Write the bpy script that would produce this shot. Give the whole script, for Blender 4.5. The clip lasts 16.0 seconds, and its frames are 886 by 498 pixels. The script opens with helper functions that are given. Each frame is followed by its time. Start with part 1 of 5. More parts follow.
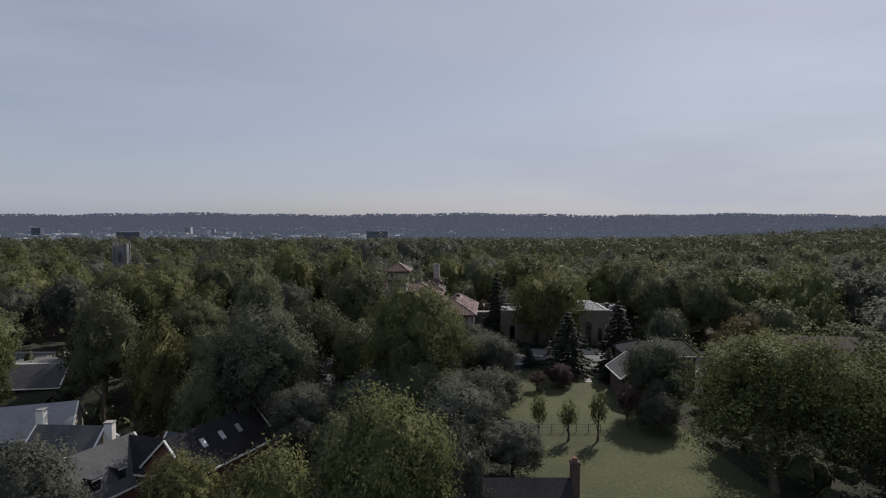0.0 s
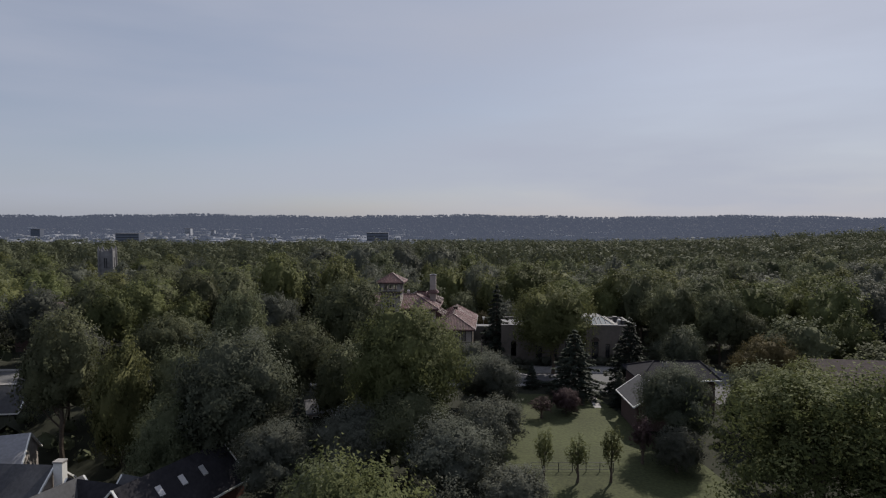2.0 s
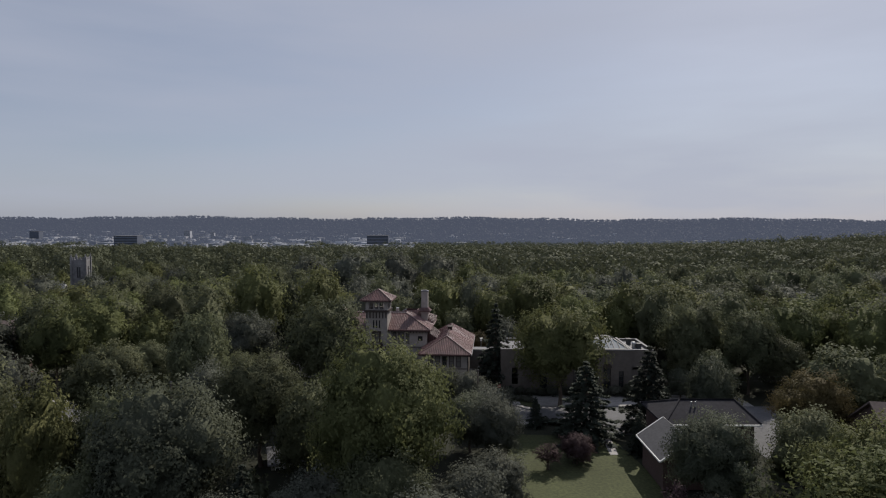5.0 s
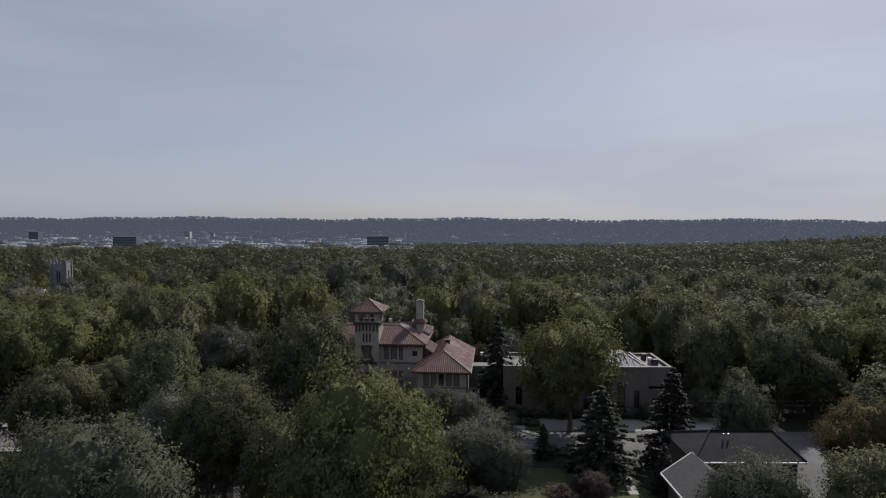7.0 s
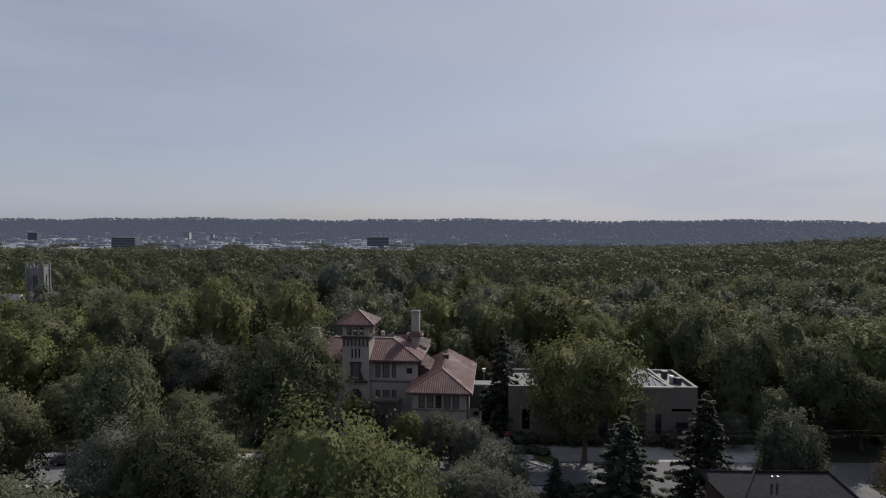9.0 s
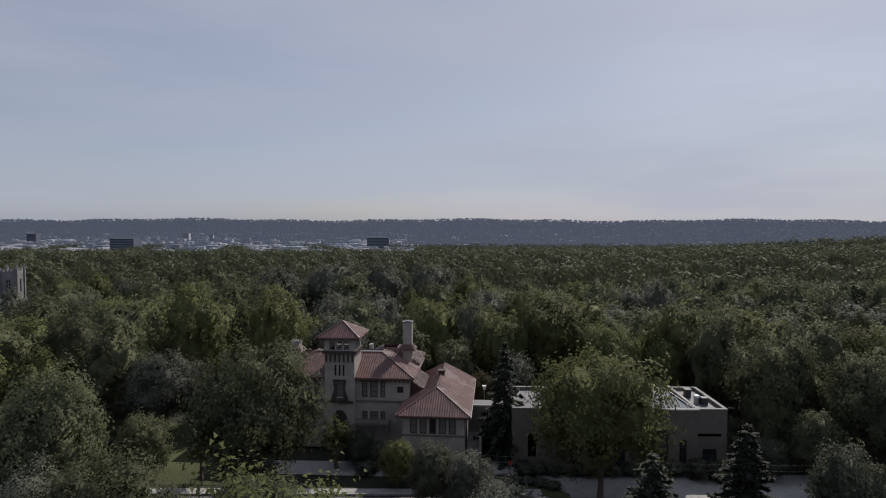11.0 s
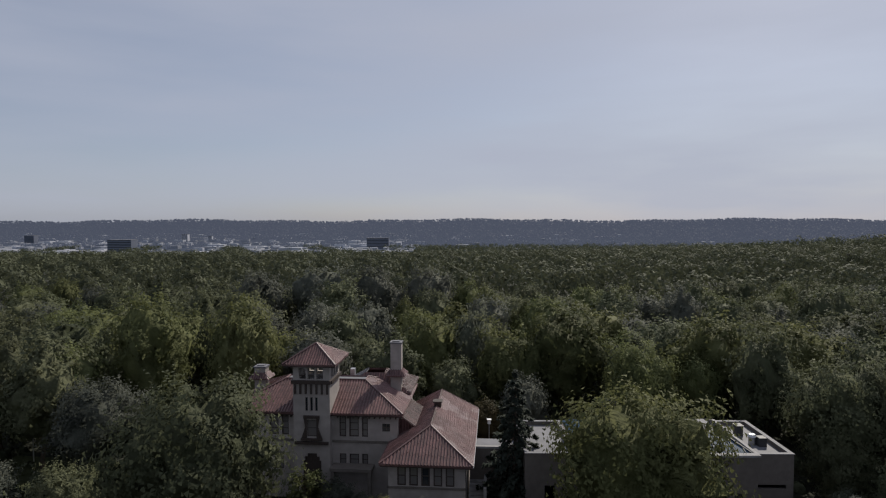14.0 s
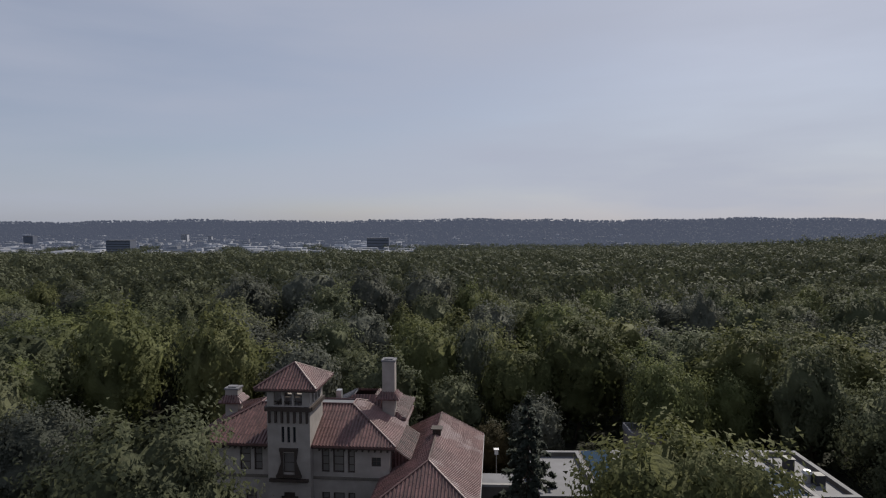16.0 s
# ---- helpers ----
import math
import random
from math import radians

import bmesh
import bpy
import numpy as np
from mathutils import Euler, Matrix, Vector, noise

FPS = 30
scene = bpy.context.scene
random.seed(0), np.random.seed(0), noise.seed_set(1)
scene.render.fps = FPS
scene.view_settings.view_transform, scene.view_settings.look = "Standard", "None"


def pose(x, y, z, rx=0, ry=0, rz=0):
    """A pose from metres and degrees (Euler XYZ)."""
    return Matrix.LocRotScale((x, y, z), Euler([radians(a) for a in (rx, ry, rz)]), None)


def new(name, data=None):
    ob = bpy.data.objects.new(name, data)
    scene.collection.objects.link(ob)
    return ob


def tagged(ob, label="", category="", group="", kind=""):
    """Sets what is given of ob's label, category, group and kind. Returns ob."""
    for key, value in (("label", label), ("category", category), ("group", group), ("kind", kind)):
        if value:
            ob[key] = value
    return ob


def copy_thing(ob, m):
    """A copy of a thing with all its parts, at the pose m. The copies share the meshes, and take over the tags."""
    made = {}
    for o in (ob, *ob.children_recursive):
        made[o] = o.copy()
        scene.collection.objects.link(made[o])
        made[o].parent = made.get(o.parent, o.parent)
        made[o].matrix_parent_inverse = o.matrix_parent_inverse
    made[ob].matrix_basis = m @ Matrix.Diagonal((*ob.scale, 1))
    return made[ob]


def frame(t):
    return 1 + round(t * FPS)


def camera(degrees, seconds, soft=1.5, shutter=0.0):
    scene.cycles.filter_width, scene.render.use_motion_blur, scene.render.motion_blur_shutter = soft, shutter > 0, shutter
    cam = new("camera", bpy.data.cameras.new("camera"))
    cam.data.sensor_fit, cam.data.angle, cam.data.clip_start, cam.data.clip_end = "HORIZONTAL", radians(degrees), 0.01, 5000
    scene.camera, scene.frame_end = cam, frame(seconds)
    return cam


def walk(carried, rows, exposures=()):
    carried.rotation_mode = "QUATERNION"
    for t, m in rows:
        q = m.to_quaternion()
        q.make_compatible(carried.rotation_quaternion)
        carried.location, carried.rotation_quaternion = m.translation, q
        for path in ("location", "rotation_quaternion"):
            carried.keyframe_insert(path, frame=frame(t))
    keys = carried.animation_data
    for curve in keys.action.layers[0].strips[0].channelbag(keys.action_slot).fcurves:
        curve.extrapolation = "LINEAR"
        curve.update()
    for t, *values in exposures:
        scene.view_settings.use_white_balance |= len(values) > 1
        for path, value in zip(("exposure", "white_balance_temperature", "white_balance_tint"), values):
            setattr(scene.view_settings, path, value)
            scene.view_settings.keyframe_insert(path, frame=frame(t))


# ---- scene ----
cam = camera(73.3, 16.0, soft=1.15)
METRES, EYE, TILT, LEAN, TURN = 88.0, 33.0, -3.1, 0.0, 0.0
ROWS = [
    (0.0, 0.0, 0.0, 0.0, -0.0, 0.0, 0.0),
    (0.5, 0.0021, 0.0264, 0.0054, 0.03, 0.03, -0.03),
    (1.0, 0.0044, 0.0534, 0.0113, 0.05, 0.05, -0.07),
    (1.5, 0.0072, 0.0807, 0.017, 0.05, 0.08, -0.07),
    (2.0, 0.0104, 0.1084, 0.0226, 0.07, 0.12, -0.08),
    (2.5, 0.0139, 0.1365, 0.0276, 0.08, 0.17, -0.09),
    (3.0, 0.0176, 0.1653, 0.0323, 0.09, 0.21, -0.08),
    (3.5, 0.0212, 0.1945, 0.0371, 0.11, 0.24, -0.11),
    (4.0, 0.025, 0.2234, 0.042, 0.13, 0.27, -0.11),
    (6.5, 0.0365, 0.38, 0.0601, 0.22, 0.38, -0.16),
    (7.0, 0.0386, 0.4121, 0.0631, 0.24, 0.39, -0.16),
    (7.5, 0.0399, 0.4447, 0.0658, 0.27, 0.42, -0.17),
    (8.0, 0.041, 0.4775, 0.0685, 0.29, 0.42, -0.17),
    (8.5, 0.0416, 0.5115, 0.0705, 0.29, 0.43, -0.17),
    (9.0, 0.0433, 0.5455, 0.0728, 0.29, 0.47, -0.16),
    (11.5, 0.0543, 0.7088, 0.0808, 0.35, 0.48, -0.0),
    (12.0, 0.0553, 0.7409, 0.0821, 0.35, 0.47, 0.02),
    (12.5, 0.0561, 0.7732, 0.0834, 0.35, 0.5, 0.06),
    (13.0, 0.057, 0.805, 0.0855, 0.36, 0.49, 0.1),
    (13.5, 0.058, 0.8367, 0.0869, 0.36, 0.5, 0.14),
    (14.0, 0.0588, 0.8681, 0.0884, 0.38, 0.5, 0.17),
    (14.5, 0.0597, 0.8992, 0.0895, 0.4, 0.5, 0.2),
    (15.0, 0.0599, 0.9297, 0.0911, 0.39, 0.5, 0.24),
    (15.5, 0.0599, 0.9603, 0.0922, 0.42, 0.5, 0.27),
    (16.0, 0.059, 0.9915, 0.0938, 0.43, 0.49, 0.25),
]
walk(cam, [(t, pose(0, 0, EYE, TILT, LEAN, TURN) @ pose(METRES * x, METRES * y, METRES * z, 90 + pitch, roll, yaw)) for t, x, y, z, yaw, pitch, roll in ROWS])

# ---- world, sun, exposure ----
SUN_AZ, SUN_EL = 31.0, 41.0          # degrees to the right of the flight line, above the horizon
scene.view_settings.exposure = 0.0

world = bpy.data.worlds.new("sky")
scene.world = world
world.use_nodes = True
wt = world.node_tree
wt.nodes.clear()
w_out = wt.nodes.new("ShaderNodeOutputWorld")
w_bg = wt.nodes.new("ShaderNodeBackground")
w_sky = wt.nodes.new("ShaderNodeTexSky")
w_sky.sky_type = "NISHITA"
w_sky.sun_disc = False
w_sky.sun_elevation = radians(SUN_EL)
w_sky.sun_rotation = radians(SUN_AZ)
w_sky.air_density, w_sky.dust_density, w_sky.ozone_density = 0.8, 1.2, 1.6
w_bg.inputs["Strength"].default_value = SKY_STRENGTH = 0.075
# thin high cirrus drawn out in long soft streaks
w_co = wt.nodes.new("ShaderNodeTexCoord")
w_map = wt.nodes.new("ShaderNodeMapping")
w_map.inputs["Scale"].default_value = (0.9, 0.9, 5.5)
w_map.inputs["Rotation"].default_value = (0, radians(-14), 0)
w_noise = wt.nodes.new("ShaderNodeTexNoise")
w_noise.inputs["Scale"].default_value = 1.3
w_noise.inputs["Detail"].default_value = 5
w_noise.inputs["Roughness"].default_value = 0.5
w_ramp = wt.nodes.new("ShaderNodeMapRange")
w_ramp.inputs["From Min"].default_value, w_ramp.inputs["From Max"].default_value = 0.38, 0.68
w_ramp.inputs["To Min"].default_value, w_ramp.inputs["To Max"].default_value = 0.50, 0.92
w_mix = wt.nodes.new("ShaderNodeMix")
w_mix.data_type = "RGBA"
w_mix.inputs["B"].default_value = (5.55, 5.95, 7.25, 1)
wt.links.new(w_co.outputs["Generated"], w_map.inputs["Vector"])
wt.links.new(w_map.outputs["Vector"], w_noise.inputs["Vector"])
wt.links.new(w_noise.outputs["Fac"], w_ramp.inputs["Value"])
wt.links.new(w_ramp.outputs["Result"], w_mix.inputs["Factor"])
wt.links.new(w_sky.outputs["Color"], w_mix.inputs["A"])
wt.links.new(w_mix.outputs["Result"], w_bg.inputs["Color"])
wt.links.new(w_bg.outputs["Background"], w_out.inputs["Surface"])

sun_data = bpy.data.lights.new("sun", "SUN")
sun_data.energy, sun_data.angle, sun_data.color = 4.1, radians(0.6), (1.0, 0.93, 0.83)
sun = new("sun", sun_data)
az, el = radians(SUN_AZ), radians(SUN_EL)
to_sun = Vector((math.sin(az) * math.cos(el), math.cos(az) * math.cos(el), math.sin(el)))
sun.rotation_euler = to_sun.to_track_quat("Z", "Y").to_euler()
sun.location = to_sun * 300


# ---- materials ----
def material(name, colour, rough=0.8, vary=0.25, grain=1.0, bump=0.0, metal=0.0, spec=0.4, island=0.0, per_object=0.0, stain=0.0, stain_scale=0.15):
    """Procedural surface: a base colour with grain, broad stains and fine relief at real-world size."""
    m = bpy.data.materials.new(name)
    m.use_nodes = True
    nt = m.node_tree
    n = nt.nodes
    p = n["Principled BSDF"]
    p.inputs["Roughness"].default_value, p.inputs["Metallic"].default_value = rough, metal
    p.inputs["Specular IOR Level"].default_value = spec
    geo = n.new("ShaderNodeNewGeometry")
    fine = n.new("ShaderNodeTexNoise")
    fine.inputs["Scale"].default_value, fine.inputs["Detail"].default_value = grain, 6
    broad = n.new("ShaderNodeTexNoise")
    broad.inputs["Scale"].default_value, broad.inputs["Detail"].default_value = stain_scale, 4
    for tex in (fine, broad):
        nt.links.new(geo.outputs["Position"], tex.inputs["Vector"])

    def maths(op, a, b):
        k = n.new("ShaderNodeMath")
        k.operation = op
        for s, v in ((k.inputs[0], a), (k.inputs[1], b)):
            if isinstance(v, (int, float)):
                s.default_value = v
            else:
                nt.links.new(v, s)
        return k.outputs[0]

    def spread(sock, amount):
        return maths("ADD", maths("MULTIPLY", maths("SUBTRACT", sock, 0.5), 2 * amount), 1.0)

    f = maths("MULTIPLY", spread(fine.outputs["Fac"], vary * 1.6), spread(broad.outputs["Fac"], stain * 1.8))
    if island:
        f = maths("MULTIPLY", f, spread(geo.outputs["Random Per Island"], island))
    if per_object:
        info = n.new("ShaderNodeObjectInfo")
        f = maths("MULTIPLY", f, spread(info.outputs["Random"], per_object))
    mul = n.new("ShaderNodeVectorMath")
    mul.operation = "SCALE"
    mul.inputs[0].default_value = colour
    nt.links.new(f, mul.inputs["Scale"])
    nt.links.new(mul.outputs["Vector"], p.inputs["Base Color"])
    if bump:
        b = n.new("ShaderNodeBump")
        b.inputs["Strength"].default_value, b.inputs["Distance"].default_value = bump, 0.05
        nt.links.new(fine.outputs["Fac"], b.inputs["Height"])
        nt.links.new(b.outputs["Normal"], p.inputs["Normal"])
    return m


def leaf_material(name, dark, light, through_light=0.38, tree_vary=0.25, leaf_vary=0.26, patch_scale=0.22):
    """Leaves: a mix of two greens leaf by leaf and tree by tree, letting some light through."""
    m = bpy.data.materials.new(name)
    m.use_nodes = True
    nt = m.node_tree
    n = nt.nodes
    p = n["Principled BSDF"]
    out = n["Material Output"]
    p.inputs["Roughness"].default_value, p.inputs["Specular IOR Level"].default_value = 0.7, 0.10
    geo, info = n.new("ShaderNodeNewGeometry"), n.new("ShaderNodeObjectInfo")
    patch = n.new("ShaderNodeTexNoise")
    patch.inputs["Scale"].default_value, patch.inputs["Detail"].default_value = patch_scale, 3
    nt.links.new(geo.outputs["Position"], patch.inputs["Vector"])
    add = n.new("ShaderNodeMath")
    add.operation = "MULTIPLY_ADD"
    add.inputs[1].default_value = leaf_vary
    nt.links.new(geo.outputs["Random Per Island"], add.inputs[0])
    sub = n.new("ShaderNodeMath")
    sub.operation = "MULTIPLY_ADD"
    sub.inputs[1].default_value, sub.inputs[2].default_value = 1.3, -0.35
    nt.links.new(patch.outputs["Fac"], sub.inputs[0])
    nt.links.new(sub.outputs[0], add.inputs[2])
    mix = n.new("ShaderNodeMix")
    mix.data_type, mix.clamp_factor = "RGBA", True
    mix.inputs["A"].default_value, mix.inputs["B"].default_value = (*dark, 1), (*light, 1)
    nt.links.new(add.outputs[0], mix.inputs["Factor"])
    hue = n.new("ShaderNodeHueSaturation")
    for key, low, high in (("Hue", 0.488, 0.515), ("Value", 1 - tree_vary, 1 + tree_vary)):
        r = n.new("ShaderNodeMapRange")
        r.inputs["To Min"].default_value, r.inputs["To Max"].default_value = low, high
        if key == "Value":
            k = n.new("ShaderNodeMath")
            k.operation = "FRACT"
            s = n.new("ShaderNodeMath")
            s.operation = "MULTIPLY"
            s.inputs[1].default_value = 7.31
            nt.links.new(info.outputs["Random"], s.inputs[0])
            nt.links.new(s.outputs[0], k.inputs[0])
            nt.links.new(k.outputs[0], r.inputs["Value"])
        else:
            nt.links.new(info.outputs["Random"], r.inputs["Value"])
        nt.links.new(r.outputs["Result"], hue.inputs[key])
    nt.links.new(mix.outputs["Result"], hue.inputs["Color"])
    nt.links.new(hue.outputs["Color"], p.inputs["Base Color"])
    relief, rough = n.new("ShaderNodeBump"), n.new("ShaderNodeTexNoise")
    rough.inputs["Scale"].default_value, rough.inputs["Detail"].default_value = 2.2, 4
    relief.inputs["Strength"].default_value, relief.inputs["Distance"].default_value = 0.7, 0.35
    nt.links.new(geo.outputs["Position"], rough.inputs["Vector"])
    nt.links.new(rough.outputs["Fac"], relief.inputs["Height"])
    nt.links.new(relief.outputs["Normal"], p.inputs["Normal"])
    tr = n.new("ShaderNodeBsdfTranslucent")
    nt.links.new(hue.outputs["Color"], tr.inputs["Color"])
    ms = n.new("ShaderNodeMixShader")
    ms.inputs["Fac"].default_value = through_light
    nt.links.new(p.outputs["BSDF"], ms.inputs[1])
    nt.links.new(tr.outputs["BSDF"], ms.inputs[2])
    nt.links.new(ms.outputs["Shader"], out.inputs["Surface"])
    return m


def haze_glow(m, colour):
    """Paints haze into a far material: adds a faint blue-grey emission."""
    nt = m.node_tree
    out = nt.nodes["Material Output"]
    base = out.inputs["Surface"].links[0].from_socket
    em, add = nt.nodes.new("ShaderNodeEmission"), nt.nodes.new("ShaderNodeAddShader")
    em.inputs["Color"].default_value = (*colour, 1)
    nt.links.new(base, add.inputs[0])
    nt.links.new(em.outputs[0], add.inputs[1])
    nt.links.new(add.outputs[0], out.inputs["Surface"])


def glass_material(name, colour, rough=0.08):
    m = bpy.data.materials.new(name)
    m.use_nodes = True
    p = m.node_tree.nodes["Principled BSDF"]
    p.inputs["Base Color"].default_value = (*colour, 1)
    p.inputs["Roughness"].default_value, p.inputs["Specular IOR Level"].default_value = rough, 0.6
    return m


BARK = material("bark", (0.09, 0.07, 0.055), 0.9, 0.5, 6, 0.6)
LEAF_OAK = leaf_material("leaf_oak", (0.056, 0.064, 0.037), (0.180, 0.193, 0.110))
LEAF_MAPLE = leaf_material("leaf_maple", (0.062, 0.072, 0.029), (0.188, 0.198, 0.086))
LEAF_GREY = leaf_material("leaf_grey", (0.055, 0.064, 0.046), (0.175, 0.188, 0.130))
LEAF_DARK = leaf_material("leaf_dark", (0.054, 0.061, 0.050), (0.183, 0.189, 0.150))
LEAF_RUST = leaf_material("leaf_rust", (0.050, 0.047, 0.020), (0.130, 0.098, 0.050))
LEAF_PLUM = leaf_material("leaf_plum", (0.061, 0.041, 0.045), (0.122, 0.083, 0.083))
NEEDLE = leaf_material("needle", (0.026, 0.034, 0.028), (0.075, 0.087, 0.066), 0.25)
LEAF_FAR = leaf_material("leaf_far", (0.040, 0.047, 0.030), (0.155, 0.167, 0.096), 0.26, 0.1, 0.2, 0.055)
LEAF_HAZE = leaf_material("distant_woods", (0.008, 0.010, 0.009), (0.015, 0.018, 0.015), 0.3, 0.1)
# haze painted into the valley and ridge woods as a blue-grey glow
haze_glow(LEAF_HAZE, (0.066, 0.076, 0.110))
GRASS = material("grass", (0.052, 0.060, 0.023), 0.95, 0.5, 2.5, 0.5, stain=0.35, stain_scale=0.09)
EARTH = material("earth_and_scrub", (0.022, 0.024, 0.014), 1.0, 0.4, 0.6, 0.3, stain=0.3, stain_scale=0.02)
EARTH_HAZE = material("distant_valley_floor", (0.008, 0.010, 0.009), 1.0, 0.4, 0.05, spec=0.0, stain=0.3, stain_scale=0.004)
# the same painted haze glow on the far ground
haze_glow(EARTH_HAZE, (0.066, 0.076, 0.110))
ASPHALT = material("worn_asphalt", (0.115, 0.115, 0.122), 0.92, 0.25, 3, 0.2, stain=0.25, stain_scale=0.2)
CONCRETE = material("pale_concrete", (0.29, 0.28, 0.275), 0.9, 0.2, 2, 0.15, stain=0.2, stain_scale=0.3)
CREAM = material("cream_stucco", (0.30, 0.27, 0.25), 0.9, 0.16, 1.2, 0.15, stain=0.22, stain_scale=0.25)
STONE = material("buff_limestone", (0.135, 0.118, 0.104), 0.9, 0.2, 1.5, 0.2, stain=0.2, stain_scale=0.3)
CHURCH_STONE = material("grey_church_stone", (0.18, 0.175, 0.18), 0.9, 0.3, 0.8, 0.2, stain=0.2, stain_scale=0.2)
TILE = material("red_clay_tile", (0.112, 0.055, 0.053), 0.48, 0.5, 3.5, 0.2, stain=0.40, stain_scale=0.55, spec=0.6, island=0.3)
# paler copy of TILE for right-hand slopes: sunlight put into the colour
TILE_SUNNY = material("sunlit_red_roof", (0.22, 0.122, 0.116), 0.5, 0.25, 1.2, 0.1, stain=0.3, stain_scale=0.22, spec=0.5)


def pale_patches(m, colour, scale, low, high):
    """Pale patches with clear edges over a base colour."""
    nt = m.node_tree
    p = nt.nodes["Principled BSDF"]
    old = p.inputs["Base Color"].links[0].from_socket
    geo, tex, ramp, mix = (nt.nodes.new(k) for k in ("ShaderNodeNewGeometry", "ShaderNodeTexNoise", "ShaderNodeMapRange", "ShaderNodeMix"))
    tex.inputs["Scale"].default_value, tex.inputs["Detail"].default_value = scale, 5
    ramp.inputs["From Min"].default_value, ramp.inputs["From Max"].default_value = low, high
    ramp.inputs["To Max"].default_value = 0.85
    mix.data_type = "RGBA"
    mix.inputs["B"].default_value = (*colour, 1)
    nt.links.new(geo.outputs["Position"], tex.inputs["Vector"])
    nt.links.new(tex.outputs["Fac"], ramp.inputs["Value"])
    nt.links.new(ramp.outputs["Result"], mix.inputs["Factor"])
    nt.links.new(old, mix.inputs["A"])
    nt.links.new(mix.outputs["Result"], p.inputs["Base Color"])


pale_patches(TILE_SUNNY, (0.35, 0.26, 0.25), 0.20, 0.50, 0.56)
DARK_WOOD = material("dark_stained_wood", (0.045, 0.033, 0.028), 0.6, 0.3, 4)
TRIM_WHITE = material("white_paint", (0.72, 0.72, 0.70), 0.55, 0.08, 3)
SLATE = material("slate_shingle", (0.030, 0.029, 0.034), 0.95, 0.3, 2.2, 0.3, spec=0.12, stain=0.25, stain_scale=0.4)
SHINGLE_GREY = material("grey_shingle", (0.062, 0.062, 0.069), 0.8, 0.3, 2.5, 0.3, stain=0.2, stain_scale=0.4)
SHINGLE_PALE = material("pale_grey_shingle", (0.25, 0.25, 0.27), 0.75, 0.2, 2.5, 0.2, stain=0.2, stain_scale=0.4)
BRICK = material("red_brick", (0.17, 0.075, 0.06), 0.9, 0.3, 5, 0.3, stain=0.2)
BRICK_DARK = material("dark_brick", (0.09, 0.06, 0.055), 0.9, 0.3, 5, 0.3, stain=0.2)
ROOF_GREY = material("grey_roof_membrane", (0.135, 0.135, 0.148), 0.7, 0.15, 1, 0.1, stain=0.25, stain_scale=0.3)
METAL = material("galvanised_metal", (0.45, 0.45, 0.46), 0.4, 0.1, 3, metal=0.7)
METAL_DARK = material("dark_metal", (0.05, 0.05, 0.055), 0.5, 0.1, 3, metal=0.3)
SHINGLE_BROWN = material("brown_shingle", (0.13, 0.10, 0.09), 0.85, 0.3, 2.5, 0.3, stain=0.2, stain_scale=0.4)
GLASS = glass_material("window_glass", (0.02, 0.024, 0.028))
GLASS_BLIND = glass_material("blind_behind_glass", (0.15, 0.14, 0.135), 0.15)
GLASS_BLUE = glass_material("skylight_glass", (0.030, 0.062, 0.105), 0.55)
GLASS_BLUE.node_tree.nodes["Principled BSDF"].inputs["Specular IOR Level"].default_value = 0.15
WOOD_POLE = material("weathered_pole", (0.12, 0.10, 0.085), 0.9, 0.3, 4)
CAR_RED = material("dark_red_car_paint", (0.14, 0.02, 0.022), 0.3, 0.05, 3, spec=0.6)
CAR_DARK = material("dark_blue_car_paint", (0.028, 0.034, 0.050), 0.3, 0.05, 3, spec=0.6)
RUBBER = material("black_rubber", (0.02, 0.02, 0.02), 0.9, 0.1, 4)
SIGN_RED = material("red_sign_paint", (0.36, 0.04, 0.035), 0.5, 0.1, 3)
CLOTH = material("flag_cloth", (0.38, 0.36, 0.42), 0.8, 0.3, 2)
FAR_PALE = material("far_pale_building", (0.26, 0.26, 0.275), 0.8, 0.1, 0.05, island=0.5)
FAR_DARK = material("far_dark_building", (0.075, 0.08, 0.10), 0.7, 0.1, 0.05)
# haze painted into the town buildings: their walls emit a little blue-grey
haze_glow(FAR_DARK, (0.014, 0.020, 0.034))
haze_glow(FAR_PALE, (0.020, 0.027, 0.042))
FAR_BRICK = material("far_brick_building", (0.19, 0.12, 0.105), 0.8, 0.1, 0.05)


# ---- builders ----
def thing(name, m=None):
    ob = new(name)
    if m is not None:
        ob.matrix_world = m
    return ob


def part(name, bm, mat, parent=None, label=""):
    me = bpy.data.meshes.new(name)
    bmesh.ops.recalc_face_normals(bm, faces=bm.faces)
    bm.to_mesh(me)
    bm.free()
    me.materials.append(mat)
    ob = new(name, me)
    ob.parent = parent
    if label:
        tagged(ob, label)
    return ob


def raw_part(name, verts, faces, mat, parent=None, smooth=False, normals=None):
    """A mesh object from numpy arrays: verts (n, 3), faces (k, 3 or 4)."""
    me = bpy.data.meshes.new(name)
    verts, faces = np.asarray(verts, np.float32), np.asarray(faces, np.int32)
    k, c = faces.shape
    me.vertices.add(len(verts))
    me.vertices.foreach_set("co", verts.ravel())
    me.loops.add(k * c)
    me.loops.foreach_set("vertex_index", faces.ravel())
    me.polygons.add(k)
    me.polygons.foreach_set("loop_start", np.arange(0, k * c, c, dtype=np.int32))
    if smooth:
        me.polygons.foreach_set("use_smooth", np.ones(k, bool))
    me.update(calc_edges=True)
    if normals is not None:
        me.normals_split_custom_set_from_vertices(normals.tolist())
    me.materials.append(mat)
    ob = new(name, me)
    ob.parent = parent
    return ob


